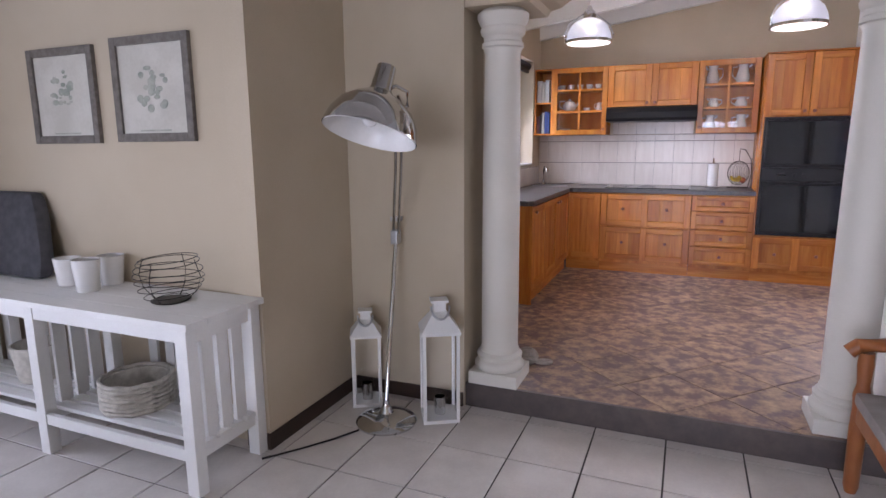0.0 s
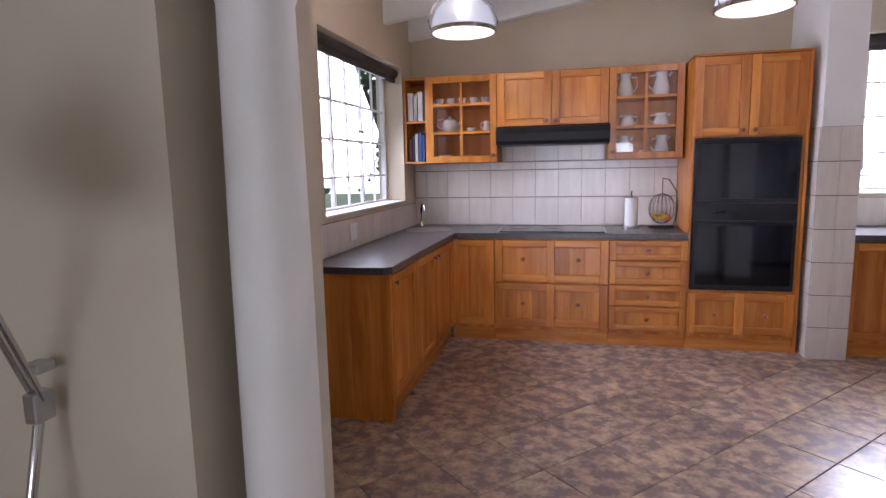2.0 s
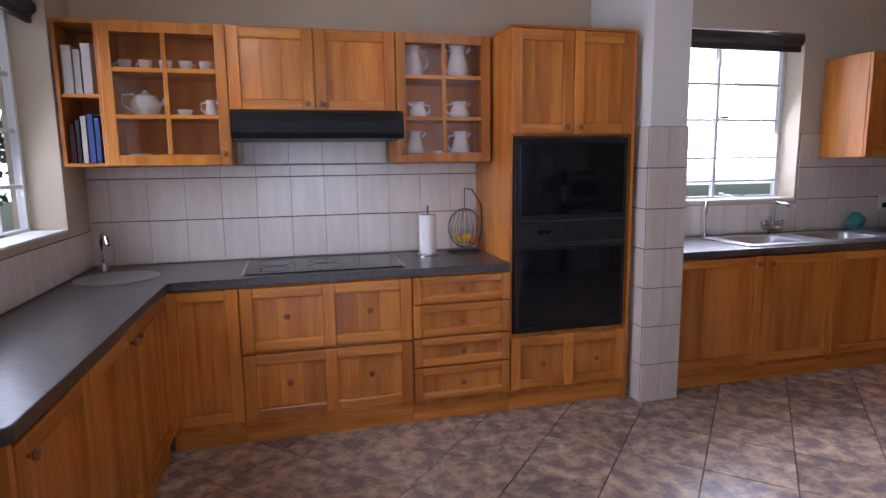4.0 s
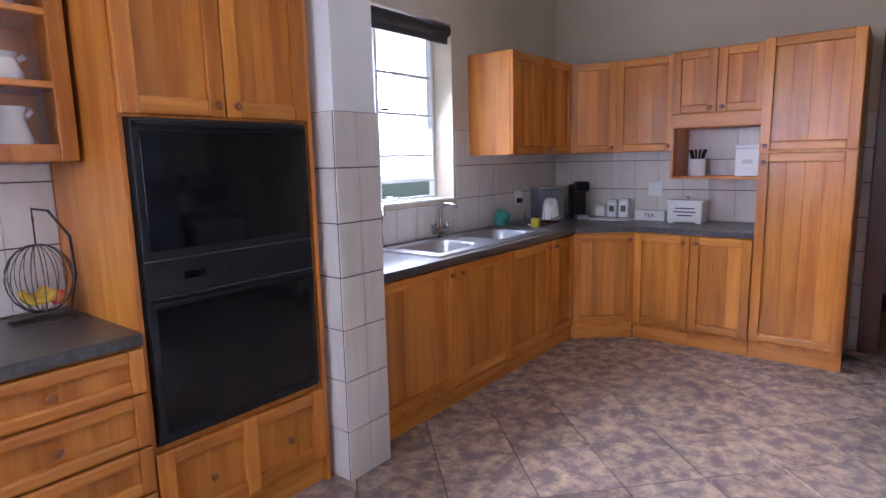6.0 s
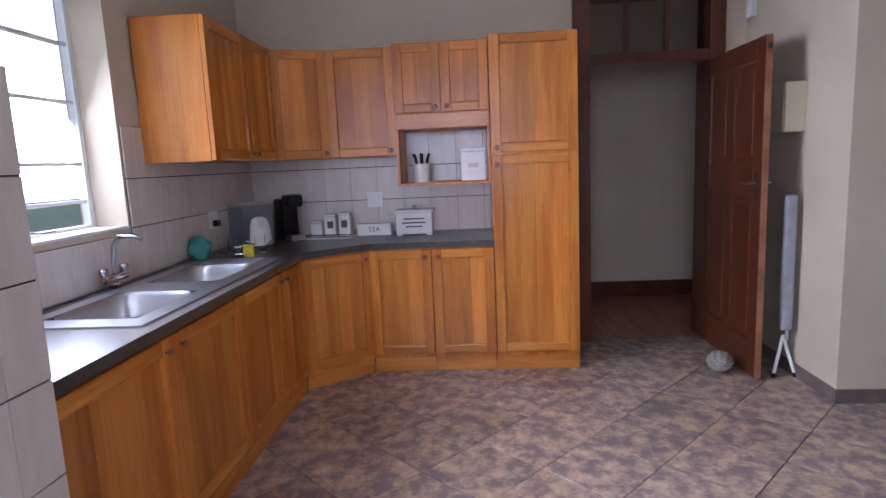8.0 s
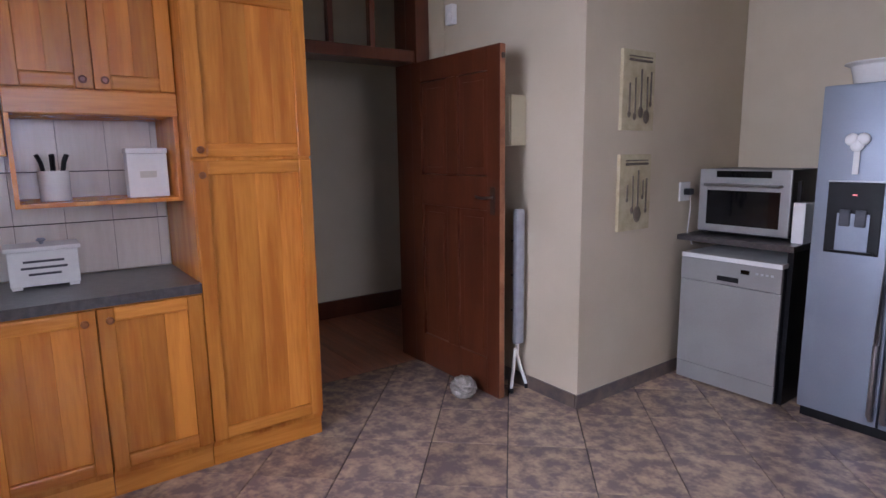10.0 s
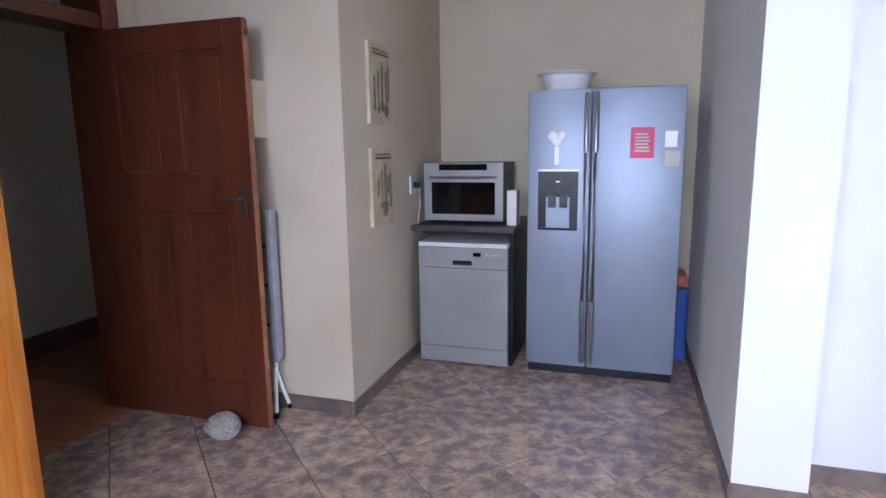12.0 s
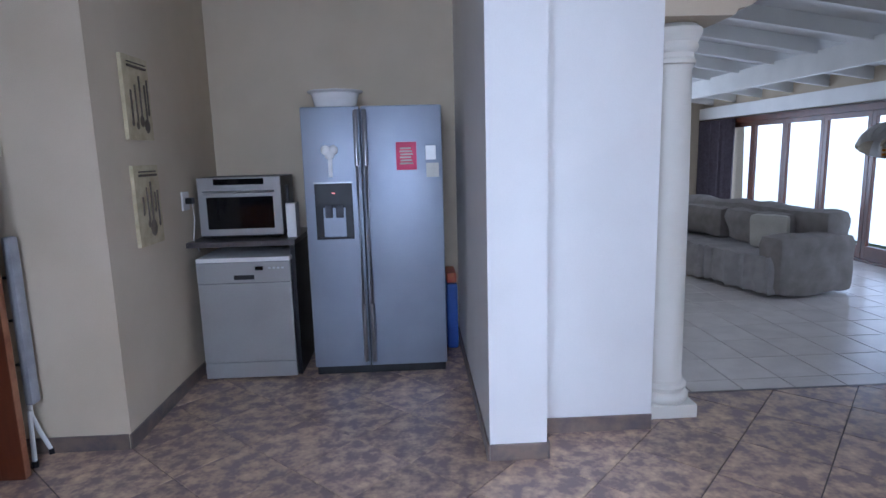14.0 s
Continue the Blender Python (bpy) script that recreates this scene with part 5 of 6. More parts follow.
for x, y, h in ((-2.50, 1.56, 0.145), (-2.27, 1.50, 0.165), (-2.30, 1.66, 0.155)):
    v = thing("flower_pot", x, y, 0.793, 0, "white ceramic pot on the console", "pot", "white pots")
    part("pot", lathe([(0.048, 0), (0.052, 0.004), (0.066, h), (0.060, h), (0.046, 0.015), (0.0005, 0.012)], 28), CERAMIC, v, smooth=True)
wb = thing("wire_bowl", -1.73, 1.52, 0.793, 0, "dark wire bowl of coiled rings", "bowl")
for k, (r, z) in enumerate(((0.085, 0.005), (0.115, 0.03), (0.138, 0.06), (0.15, 0.09), (0.155, 0.12), (0.150, 0.15), (0.138, 0.185), (0.13, 0.20))):
    part("ring", tube([(r * math.cos(t), r * math.sin(t), z + 0.008 * math.sin(t + k)) for t in [2 * math.pi * q / 32 for q in range(32)]], 0.002, 5, closed=True), BLACK, wb)
for a in (0.3, 1.9, 3.4, 5.0):
    part("rib", tube([(r * math.cos(a), r * math.sin(a), z) for r, z in ((0.085, 0.005), (0.138, 0.06), (0.155, 0.12), (0.13, 0.20))], 0.002, 5), BLACK, wb)
part("base", lathe([(0.085, 0.0), (0.09, 0.004), (0.0005, 0.006)], 24), BLACK, wb)
bm = boxes((-0.36, -0.045, 0, 0.36, 0.045, 0.47), bev=0.04)
bmesh.ops.subdivide_edges(bm, edges=[e for e in bm.edges if e.calc_length() > 0.2], cuts=6, use_grid_fill=True)
for v in bm.verts:
    t = v.co.z / 0.47
    v.co.x *= 1 - 0.42 * t * t
    v.co.y += 0.10 * t + 0.01 * noise.noise(v.co * 6)
solo("cushion", bm, GREYFAB, -3.10, 1.60, 0.793, 0, "charcoal fabric cushion leaning against the wall", "cushion", smooth=True)


def basket(x, y, z, r, h, label):
    b = thing("basket", x, y, z, 0, label, "basket")
    bm = lathe([(r * 0.88, 0), (r * 0.9, 0.005), (r * 0.94, h * 0.9), (r * 0.9, h * 0.9), (r * 0.85, 0.012), (0.0005, 0.010)], 28)
    part("lining", bm, WICKER, b, smooth=True)
    n = int(h / 0.022)
    for k in range(n + 1):
        part("coil", tube([(r * math.cos(t), r * math.sin(t), 0.012 + k * 0.022 + 0.003 * math.sin(9 * t + k)) for t in [2 * math.pi * q / 36 for q in range(36)]], 0.0115, 6, closed=True), WICKER, b, smooth=True)


basket(-1.99, 1.50, 0.2365, 0.165, 0.15, "round whitewashed rope basket on the lower shelf")
v = thing("planter", -2.78, 1.52, 0.2365, 0, "beige ceramic planter on the lower shelf", "pot")
part("pot", lathe([(0.085, 0), (0.10, 0.01), (0.125, 0.21), (0.115, 0.21), (0.085, 0.03), (0.0005, 0.02)], 28), WICKER, v, smooth=True)


def picture(x0, x1, z0, z1, label, seed):
    p = thing("picture", x0, 1.75, z0, 0, label, "picture", "pair of botanical prints")
    w, h, f = x1 - x0, z1 - z0, 0.042
    part("frame", boxes((0, -0.025, 0, f, -0.001, h), (w - f, -0.025, 0, w, -0.001, h), (f, -0.025, 0, w - f, -0.001, f), (f, -0.025, h - f, w - f, -0.001, h), bev=0.003), GREYWOOD, p)
    part("print", boxes((f, -0.012, f, w - f, -0.006, h - f)), PAPER, p)
    rnd = random.Random(seed)
    for k in range(26):
        a, r = rnd.uniform(0, 6.28), rnd.uniform(0.0, 0.11)
        s = rnd.uniform(0.012, 0.03)
        cx, cz = w / 2 + r * math.cos(a), h * 0.52 + r * 1.1 * math.sin(a)
        part("leaf", lathe([(s, 0), (s * 0.9, 0.0008)], 7, (cx, -0.0122 - 0.0009 * (k + 1) / 9, cz), turn=Matrix.Rotation(radians(90), 3, "X") @ Matrix.Diagonal((1, rnd.uniform(0.4, 0.9), 1))), SAGE, p)
    part("caption", boxes((w * 0.3, -0.0132, h * 0.10, w * 0.7, -0.0124, h * 0.115)), SAGE, p)


picture(-2.235, -1.712, 1.535, 2.048, "grey-framed faded botanical print on the wall", 3)
picture(-2.882, -2.368, 1.53, 2.03, "grey-framed faded botanical print on the wall", 8)

# ---- lounge: floor lamp, lanterns, bench ----
fl = thing("floor_lamp", -0.962, 2.20, 0, 0, "chrome articulated floor lamp with a large dome shade", "floor lamp")
part("base", lathe([(0.165, 0), (0.168, 0.012), (0.155, 0.025), (0.10, 0.045), (0.04, 0.06), (0.03, 0.085), (0.018, 0.10), (0.018, 0.13)], 40), CHROME, fl, smooth=True)
J = Vector((-0.06, 0.275, 0.985))
part("lower_pole", tube([(0.0, 0, 0.10), J], 0.013, 12), CHROME, fl, smooth=True)
part("joint", boxes((J.x - 0.02, J.y - 0.03, J.z - 0.03, J.x + 0.02, J.y + 0.03, J.z + 0.05), bev=0.006), STEEL, fl)
S = Vector((0.215, -0.235, 1.73))
A2 = [J + Vector((0, 0, 0.03)), J.lerp(S, 0.5) + Vector((0.0, 0.03, 0)), S + Vector((0.0, 0.04, -0.06)), S]
for o in (-0.016, 0.016):
    part("upper_arm", tube([p + Vector((o, 0, 0)) for p in A2], 0.008, 10), CHROME, fl, smooth=True)
part("arm_clamp", boxes((J.x - 0.025, J.y - 0.02, J.z + 0.10, J.x + 0.03, J.y + 0.035, J.z + 0.125), bev=0.004), STEEL, fl)
axis = Matrix.Rotation(radians(7), 3, "Y") @ Matrix.Rotation(radians(-20), 3, "X")
prof = [(0.208, 0.0), (0.206, 0.012), (0.192, 0.065), (0.16, 0.118), (0.112, 0.158), (0.062, 0.186), (0.046, 0.205), (0.042, 0.305), (0.039, 0.31)]
bm = lathe(prof + [(0.0005, 0.318)], 44, (0.19, -0.43, 1.555), turn=axis, cap=False)
shd = part("shade", bm, CHROME, fl, "polished chrome dome", smooth=True)
inner = [(r - 0.004, h - 0.003) for r, h in prof[:6]]
part("lining", lathe(inner + [(0.0005, 0.186)], 44, (0.19, -0.43, 1.555), turn=axis, cap=False), CERAMIC, shd, "white enamel inside of the shade", smooth=True)
part("bulb", ball(0.035, (0.19, -0.42, 1.62)), CERAMIC, shd, smooth=True)
part("yoke", tube([(0.20, -0.34, 1.74), (0.25, -0.29, 1.765), (0.29, -0.26, 1.74), (0.285, -0.25, 1.68), (0.24, -0.28, 1.64)], 0.009, 8), CHROME, fl, smooth=True)
cb = solo("lamp_cable", tube([(-1.05, 2.05, 0.006), (-1.12, 1.92, 0.006), (-1.2, 1.80, 0.006), (-1.29, 1.68, 0.006), (-1.34, 1.62, 0.006)], 0.005, 6), BLACK, 0, 0, 0, 0, "thin black lamp cable lying on the floor tiles", "cable", smooth=True)


def lantern(x, y, w, h, rz, label):
    n = thing("lantern", x, y, 0, rz, label, "lantern", "white lanterns")
    a = w / 2
    part("base", boxes((-a, -a, 0, a, a, 0.02), bev=0.003), WHITE, n)
    for sx in (-1, 1):
        for sy in (-1, 1):
            part("post", boxes((sx * (a - 0.009) - 0.009, sy * (a - 0.009) - 0.009, 0.02, sx * (a - 0.009) + 0.009, sy * (a - 0.009) + 0.009, h * 0.70), bev=0.002), WHITE, n)
    for s, ax in ((-1, 0), (1, 0), (-1, 1), (1, 1)):
        q = s * (a - 0.009)
        g = part("pane", boxes((q - 0.001, -a + 0.018, 0.02, q + 0.001, a - 0.018, h * 0.70) if ax == 0 else (-a + 0.018, q - 0.001, 0.02, a - 0.018, q + 0.001, h * 0.70)), GLASS, n)
        g.visible_shadow = False
    bm = bmesh.new()
    lo = [bm.verts.new((sx * (a + 0.006), sy * (a + 0.006), h * 0.70)) for sx, sy in ((-1, -1), (1, -1), (1, 1), (-1, 1))]
    mid = [bm.verts.new((sx * (a + 0.006), sy * (a + 0.006), h * 0.72)) for sx, sy in ((-1, -1), (1, -1), (1, 1), (-1, 1))]
    hi = [bm.verts.new((sx * a * 0.36, sy * a * 0.36, h * 0.86)) for sx, sy in ((-1, -1), (1, -1), (1, 1), (-1, 1))]
    bm.faces.new(lo[::-1]), bm.faces.new(hi)
    for u, v in ((lo, mid), (mid, hi)):
        for k in range(4):
            bm.faces.new((u[k], u[(k + 1) % 4], v[(k + 1) % 4], v[k]))
    part("roof", bm, WHITE, n)
    part("neck", boxes((-a * 0.34, -a * 0.34, h * 0.86, a * 0.34, a * 0.34, h * 0.93), (-a * 0.48, -a * 0.48, h * 0.93, a * 0.48, a * 0.48, h * 0.95), bev=0.002), WHITE, n)
    part("carry_ring", tube([(a * 0.5 * math.cos(t), -a * 0.50 + a * 0.42 * math.sin(t), h * 0.91 + a * 0.62 * math.sin(t)) for t in [math.pi * (1 + q / 12) for q in range(13)]], 0.006, 8), STEEL, n, smooth=True)
    part("candle_cup", lathe([(0.03, 0.0205), (0.035, 0.12), (0.032, 0.12), (0.028, 0.03), (0.0005, 0.028)], 18), CHROME, n, smooth=True)


lantern(-1.19, 2.39, 0.17, 0.60, 30, "white metal candle lantern with glass sides, smaller one")
lantern(-0.715, 2.375, 0.20, 0.72, 30, "white metal candle lantern with glass sides, taller one")

bn = thing("bench", 1.20, 2.41, 0, -90, "reddish wooden armchair bench with a taupe upholstered seat", "bench")
BW, BD = 1.35, 0.62
for x in (0.03, BW - 0.03):
    part("front_leg", lathe([(0.022, 0), (0.030, 0.03), (0.033, 0.30), (0.030, 0.40), (0.034, 0.45), (0.024, 0.50), (0.031, 0.58), (0.028, 0.64)], 18, (x, 0.035, 0)), BENCHWOOD, bn, smooth=True)
    part("back_leg", boxes((x - 0.025, BD - 0.06, 0, x + 0.025, BD - 0.005, 0.95), bev=0.006), BENCHWOOD, bn)
    part("arm", tube([(x, -0.03, 0.635), (x, 0.0, 0.665), (x, 0.10, 0.68), (x, 0.35, 0.665), (x, BD - 0.05, 0.68)], 0.032, 12), BENCHWOOD, bn, smooth=True)
part("seat_rail", boxes((0.06, 0.015, 0.335, BW - 0.06, 0.05, 0.415), bev=0.004), BENCHWOOD, bn)
part("side_rail", boxes((0.01, 0.07, 0.335, 0.05, BD - 0.06, 0.415), bev=0.004), BENCHWOOD, bn)
part("side_rail", boxes((BW - 0.05, 0.07, 0.335, BW - 0.01, BD - 0.06, 0.415), bev=0.004), BENCHWOOD, bn)
part("seat", boxes((0.055, 0.0, 0.416, BW - 0.055, BD - 0.065, 0.475), bev=0.02), SOFAFAB, bn, "taupe woven upholstery", smooth=True)
part("backrest", boxes((0.06, BD - 0.05, 0.52, BW - 0.06, BD - 0.015, 0.92), bev=0.012), BENCHWOOD, bn)

# ---- lounge: sofa, cushions, curtain ----


def soft(b, cuts, amp, scale, bev=0.06, fold=0.0):
    bm = boxes(b, bev=bev)
    bmesh.ops.subdivide_edges(bm, edges=[e for e in bm.edges if e.calc_length() > 0.18], cuts=cuts, use_grid_fill=True)
    bm.normal_update()
    for v in bm.verts:
        d = amp * noise.noise(v.co * scale)
        if fold and v.normal.x > 0.3:
            d += fold * math.sin(v.co.y * 34 + 1.5 * math.sin(v.co.y * 7))
        v.co += v.normal * d
    return bm


so = thing("sofa", 0.04, 0.248, 0, 13, "long low sofa draped in taupe and grey throws", "sofa")
part("base", soft((-2.10, -3.0, 0.03, -1.10, 0.10, 0.44), 44, 0.03, 4, 0.05, 0.022), SOFASTRIPE, so, "grey pleated throw over the seat", smooth=True)
part("backrest", soft((-2.14, -2.95, 0.30, -1.80, 0.08, 0.90), 12, 0.07, 3.3, 0.12), SOFAFAB, so, smooth=True)
part("armrest", soft((-2.12, -0.12, 0.02, -1.12, 0.17, 0.66), 10, 0.05, 4, 0.10, 0.02), SOFAFAB, so, smooth=True)
part("armrest", soft((-2.12, -3.15, 0.02, -1.12, -2.85, 0.66), 8, 0.025, 5, 0.09), SOFAFAB, so, smooth=True)
for k, y in enumerate((-2.6, -1.65, -0.75)):
    part("back_cushion", soft((-1.84, y - 0.42, 0.44, -1.58, y + 0.42, 0.84), 8, 0.06, 4, 0.10), SOFAFAB, so, smooth=True)
for k, (y, a) in enumerate(((-0.38, 25), (-2.05, -12), (-2.3, 14))):
    bm = soft((-0.06, -0.2, 0, 0.06, 0.2, 0.38), 5, 0.012, 9, 0.05)
    c = solo("cushion", bm, PAPER if k == 0 else SOFASTRIPE, -1.422 - 0.225 * y, -0.089 + 0.974 * y, 0.455, a + 13, "patterned grey and cream scatter cushion on the sofa", "cushion", "scatter cushions", True)
bm = bmesh.new()
n, y0, y1 = 66, -6.1, -4.88
cols = []
for k in range(n + 1):
    y = y0 + (y1 - y0) * k / n
    x = -3.29 + 0.045 * math.sin(k * 0.75) + 0.012 * math.sin(k * 2.1)
    cols.append([bm.verts.new((x + dx, y, z)) for dx in (0, 0.006) for z in (0.03, 1.1, 2.10)])
for a, b in zip(cols, cols[1:]):
    for i, j in ((0, 1), (1, 2), (4, 3), (5, 4)):
        bm.faces.new((a[i], b[i], b[j], a[j]))
    bm.faces.new((a[2], b[2], b[5], a[5])), bm.faces.new((a[0], a[3], b[3], b[0]))
cu = thing("curtain", 0, 0, 0, 0, "dark plum curtain hanging in folds beside the glass doors", "curtain")
part("cloth", bm, CURTAIN, cu, smooth=True)
part("rail", tube([(-3.29, -6.15, 2.115), (-3.29, 1.3, 2.115)], 0.012), BROWN, cu)

# ---- outside ----


def tree(x, y, h, r, seed, label):
    t = thing("tree", x, y, -0.17, 0, label, "tree", "garden trees")
    rnd = random.Random(seed)
    part("trunk", lathe([(0.16, 0), (0.11, h * 0.3), (0.07, h * 0.6), (0.02, h * 0.9)], 10), BARK, t, smooth=True)
    for k in range(6):
        a = k * 1.1 + rnd.random()
        part("limb", tube([(0, 0, h * 0.35 + 0.1 * k), (r * 0.4 * math.cos(a), r * 0.4 * math.sin(a), h * 0.55 + 0.1 * k), (r * 0.8 * math.cos(a), r * 0.8 * math.sin(a), h * 0.72)], 0.03, 6), BARK, t)
    verts, faces = [], []
    for k in range(5200):
        d = Vector((rnd.gauss(0, 1), rnd.gauss(0, 1), rnd.gauss(0, 0.8))).normalized() * r * rnd.random() ** 0.4
        d *= 0.75 + 0.5 * noise.noise(d * 1.6 + Vector((seed, 0, 0)))
        c = d + Vector((0, 0, h * 0.66))
        u = Vector((rnd.gauss(0, 1), rnd.gauss(0, 1), rnd.gauss(0, 1))).normalized() * 0.075
        w = u.orthogonal().normalized() * 0.04
        i = len(verts)
        verts += [c - u, c + w, c + u, c - w]
        faces.append((i, i + 1, i + 2, i + 3))
    me = bpy.data.meshes.new("crown")
    me.from_pydata(verts, [], faces)
    me.materials.append(LEAF)
    cr = new("crown", me)
    cr.parent = t


tree(1.6, 12.5, 4.6, 1.9, 1, "leafy garden tree outside the sink window")
tree(3.8, 14.5, 5.2, 2.2, 2, "leafy garden tree outside the sink window")
tree(-5.2, 9.2, 4.4, 1.8, 3, "leafy garden tree outside the side window")
tree(-6.5, 12.0, 5.0, 2.2, 4, "leafy garden tree outside the side window")
tree(-3.7, 7.4, 3.6, 1.5, 6, "leafy shrub close outside the side window")
tree(-3.9, 10.2, 4.2, 1.9, 7, "leafy garden tree outside the side window")
tree(-13.0, -9.0, 6.0, 2.6, 5, "leafy garden tree beyond the glass doors")
# two emissive panels added far outside, so the window views glow pale
hz = structure("backdrop", boxes((-59, 40, -0.2, 59, 40.5, 25), (-59.5, -59, -0.2, -59, 40, 25)), SKYGLOW, "glowing panels standing in for the bright overcast distance", "backdrop")

# ---- floor and wall tiles, piece by piece ----


def piece(name, me, parent, m):
    ob = new(name, me)
    ob.parent, ob.matrix_basis = parent, m
    return ob


def tile_mesh(name, w, h, t, material, bev=0.003):
    a, b = w / 2, h / 2
    bm = bmesh.new()
    low = [bm.verts.new(c) for c in ((-a, -b, 0), (a, -b, 0), (a, b, 0), (-a, b, 0))]
    top = [bm.verts.new(c) for c in ((-a, -b, t - bev), (a, -b, t - bev), (a, b, t - bev), (-a, b, t - bev))]
    cap = [bm.verts.new(c) for c in ((-a + bev, -b + bev, t), (a - bev, -b + bev, t), (a - bev, b - bev, t), (-a + bev, b - bev, t))]
    bm.faces.new(cap)
    for u, v in ((low, top), (top, cap)):
        for k in range(4):
            bm.faces.new((u[k], u[(k + 1) % 4], v[(k + 1) % 4], v[k]))
    return mesh(name, bm, material)


def clip(poly, f):
    out = []
    for k in range(len(poly)):
        p, q = poly[k], poly[(k + 1) % len(poly)]
        a, b = f(p), f(q)
        if a >= 0:
            out.append(p)
        if (a >= 0) != (b >= 0):
            s = a / (a - b)
            out.append((p[0] + s * (q[0] - p[0]), p[1] + s * (q[1] - p[1])))
    return out


TP, TANG, TOFF = 0.39, 47.0, (0.285, 0.98)
whole = tile_mesh("tile", TP - 0.005, TP - 0.005, 0.012, FLOORTILE, 0.0015)
ca, sa = math.cos(radians(TANG)), math.sin(radians(TANG))
for i in range(-14, 24):
    for j in range(-20, 20):
        u, v = (i + TOFF[0]) * TP, (j + TOFF[1]) * TP
        cx, cy = 2 + u * ca - v * sa, 4.5 + u * sa + v * ca
        low = 2.583 if cx < 1.9 else 1.30
        if not (LEFT - 0.1 < cx < RIGHT + 0.15 and low - 0.27 < cy < BACK):
            continue
        if (cx < -0.75 and cy > 4.6) or (cy > 6.3) or (cx > 5.05 and cy > 4.3) or (cy < 2.5 and cx > 4.4):
            continue
        h = (TP - 0.005) / 2
        poly = [(cx + a * ca - b * sa, cy + a * sa + b * ca) for a, b in ((-h, -h), (h, -h), (h, h), (-h, h))]
        cut = clip(poly, lambda p: p[1] - low)
        if low > 2 and len(cut) > 2:
            cut = clip(cut, lambda p: p[0] - LEFT)
        if cy < 2.9 and cx >= 1.9:
            cut = clip(cut, lambda p: p[0] - 2.05)
        cut = clip(cut, lambda p: 5.37 - p[0]) if len(cut) > 2 else cut
        if len(cut) < 3:
            continue
        if cut == poly:
            piece("tile", whole, floor_kitchen, pose(cx, cy, KF - 0.012, 0, 0, TANG + 90 * random.randrange(4)))
        else:
            ob = new("tile", mesh("tile", prism(cut, KF - 0.012, KF), FLOORTILE))
            ob.parent = floor_kitchen
# cream tiles of the lounge
PX, PY = 0.356, 0.402
me = tile_mesh("tile", PX - 0.008, PY - 0.008, 0.008, LOUNGETILE, 0.002)
rest = bmesh.new()
for i in range(-12, 6):
    for j in range(-22, 2):
        cx, cy = 0.12 + PX * (i + 0.5), 2.08 + PY * (j + 0.5)
        if cx < -4.15 or cx > 2.0 or cy < -6.1 or (cx < -1.5 and cy > 1.75):
            continue
        if cy > 2.4:
            y0, y1 = cy - PY / 2 + 0.004, 2.559
            ob = new("tile", mesh("tile", boxes((cx - PX / 2 + 0.004, y0, -0.008, cx + PX / 2 - 0.004, y1, 0.0)), LOUNGETILE))
            ob.parent = floor_lounge
        elif cy > -2.6:
            piece("tile", me, floor_lounge, pose(cx, cy, -0.008))
        else:
            bmesh.ops.create_cube(rest, size=1, matrix=Matrix.LocRotScale((cx, cy, -0.004), None, (PX - 0.008, PY - 0.008, 0.008)))
ob = part("far_tiles", rest, LOUNGETILE, floor_lounge)
ob["kind"] = "stuff"
# glazed wall tiles: name, start, end along the wall, rows
ROWZ = (1.042, 1.295, 1.540, 1.80)
TWID = 0.202


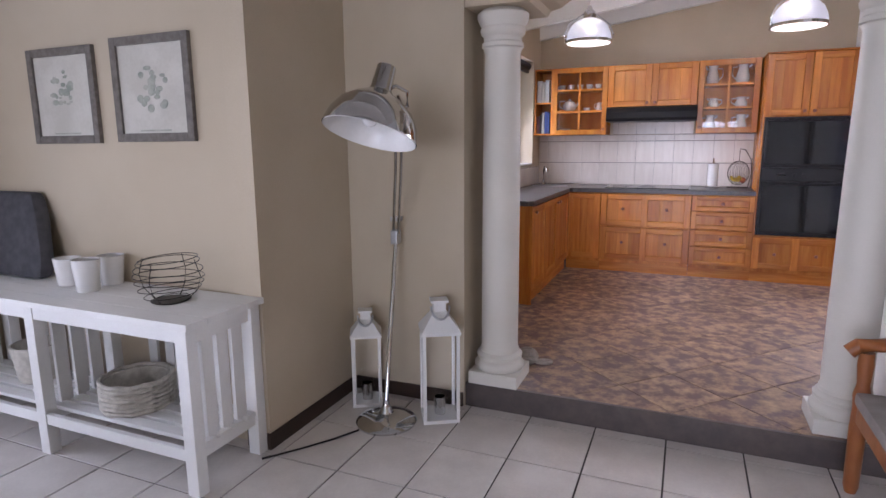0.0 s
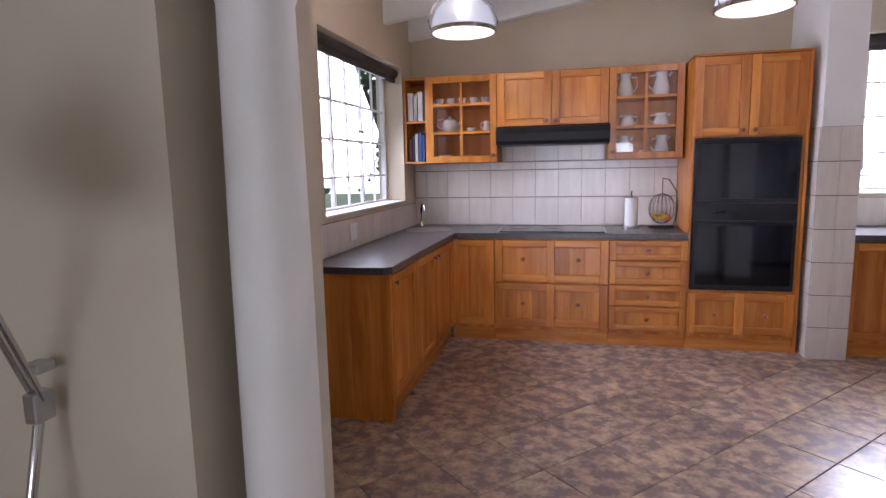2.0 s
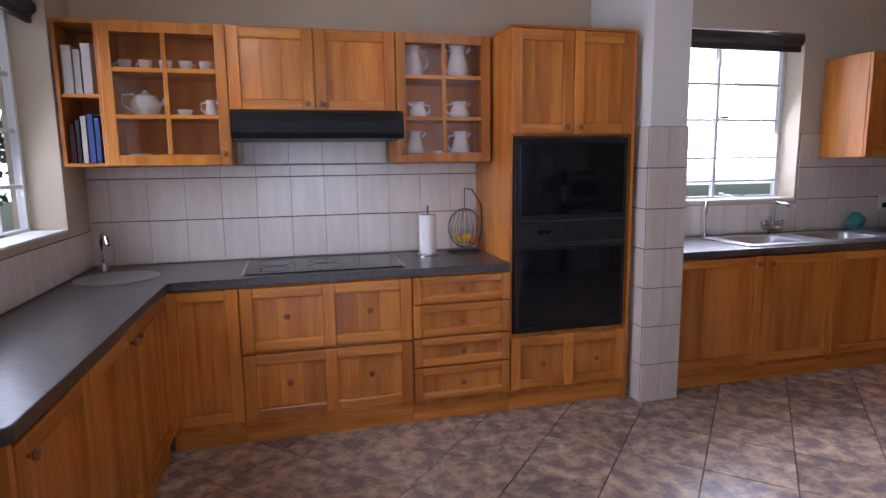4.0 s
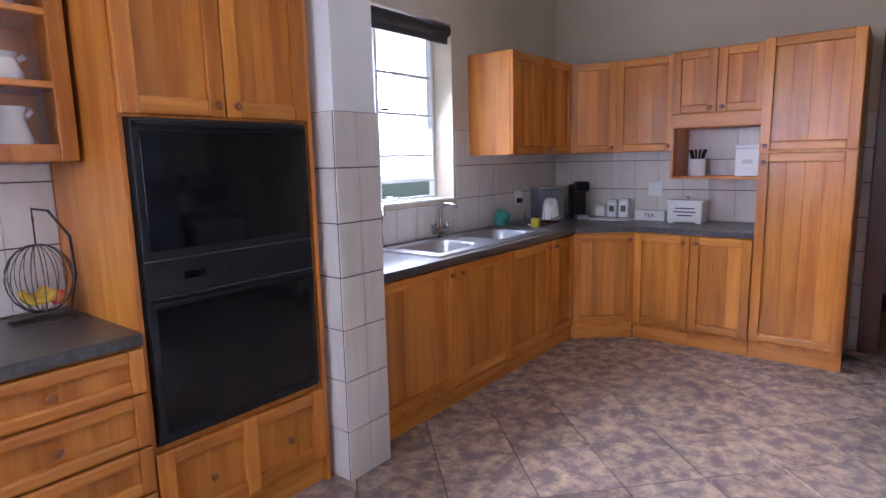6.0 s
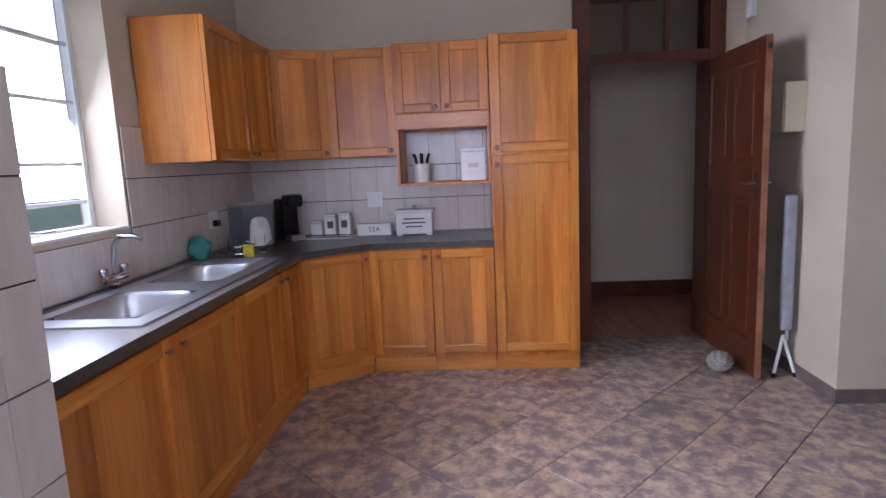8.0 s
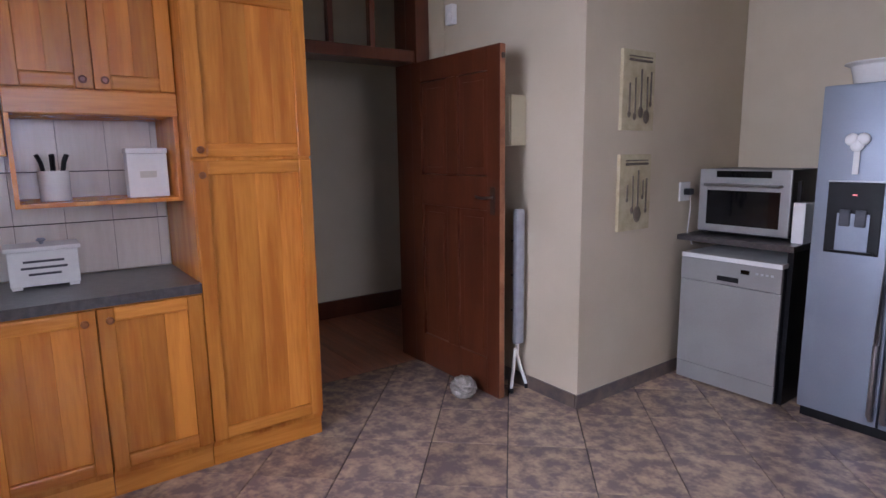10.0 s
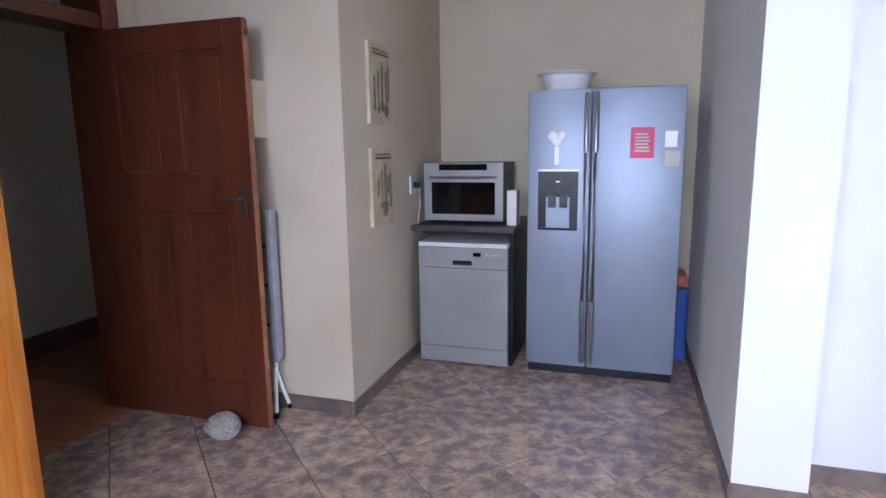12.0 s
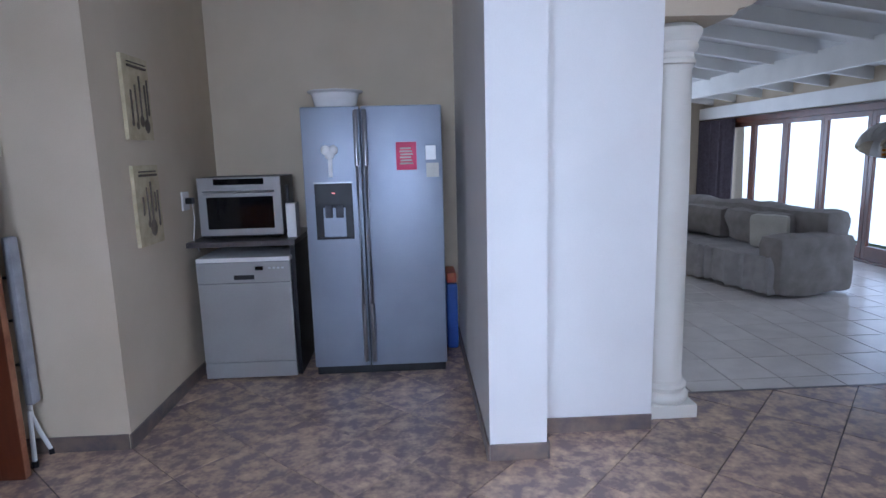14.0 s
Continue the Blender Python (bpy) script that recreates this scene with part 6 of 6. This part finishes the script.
def tiled(name, origin, rz, length, rows, first, label):
    w = structure(name, boxes((0, -0.004, rows[0], length, 0.0, rows[-1])), GROUT, label, "tiles")
    w.matrix_world = pose(*origin, 0, 0, rz)
    cuts = [0.0] + [first + TWID * k for k in range(60) if 0.01 < first + TWID * k < length - 0.01] + [length]
    cache = {}
    for a, b in zip(cuts, cuts[1:]):
        for c, d in zip(rows, rows[1:]):
            key = (round(b - a, 4), round(d - c, 4))
            if key not in cache:
                cache[key] = tile_mesh("tile", b - a - 0.0016, d - c - 0.005, 0.007, WALLTILE, 0.0015)
            piece("tile", cache[key], w, pose((a + b) / 2, -0.003, (c + d) / 2, 90, 0, 0))
    return w


G = 0.001
tiled("splashback_hob", (LEFT + 0.006, BACK - G, 0), 0, 1.13 - LEFT - 0.008, ROWZ[:3] + (1.61,), 0.11, "pale glazed wall tiles behind the hob")
tiled("splashback_hood", (-0.33, BACK - G, 0), 0, 0.86, (1.614, 1.77), 0.06, "pale glazed wall tiles behind the hood")
tiled("splashback_sink", (3.745, BACK - G, 0), 0, RIGHT - 3.75, ROWZ, 0.10, "pale glazed wall tiles beside the sink window")
tiled("splashback_sink_low", (2.20, BACK - G, 0), 0, 1.543, (1.042, 1.27), 0.08, "pale glazed wall tiles under the sink window")
tiled("splashback_east", (RIGHT - G, BACK - 0.012, 0), -90, 1.82, ROWZ, 0.16, "pale glazed wall tiles behind the corner worktop")
tiled("splashback_west", (LEFT + G, 4.30, 0), 90, BACK - 4.315, (1.042, 1.25), 0.1, "pale glazed wall tiles under the side window")
tiled("door_tile_strip", (RIGHT - G, 4.228, 0), -90, 0.055, tuple(KF + 0.244 * k for k in range(8)), 0.2, "narrow strip of pale tiles beside the door frame")
# tiled pier beside the oven tower
structure("pier", boxes((1.946, 5.893, -0.1, 2.19, BACK - 0.001, TOP)), WHITEWALL, "white plastered pier with a tiled lower part", "pier")
PZ = tuple(KF + (1.80 - KF) * k / 7 + 0.001 for k in range(8))
tiled("pier_tiles_front", (1.936, 5.892, 0), 0, 0.262, PZ, 0.131, "pale glazed tiles on the pier front")
tiled("pier_tiles_side", (1.945, 6.11, 0), -90, 0.216, PZ, 0.3, "pale glazed tiles on the pier side")
tiled("pier_tiles_right", (2.191, 5.898, 0), 90, 0.07, PZ, 0.3, "pale glazed tiles on the pier side")
# hall floor boards
for k in range(12):
    ob = new("floorboard", mesh("floorboard", boxes((5.372, 1.3 + 0.29 * k, KF - 0.011, 6.74, 1.3 + 0.29 * (k + 1) - 0.004, KF), bev=0.002), HALLFLOOR))
    ob.parent = floor_hall
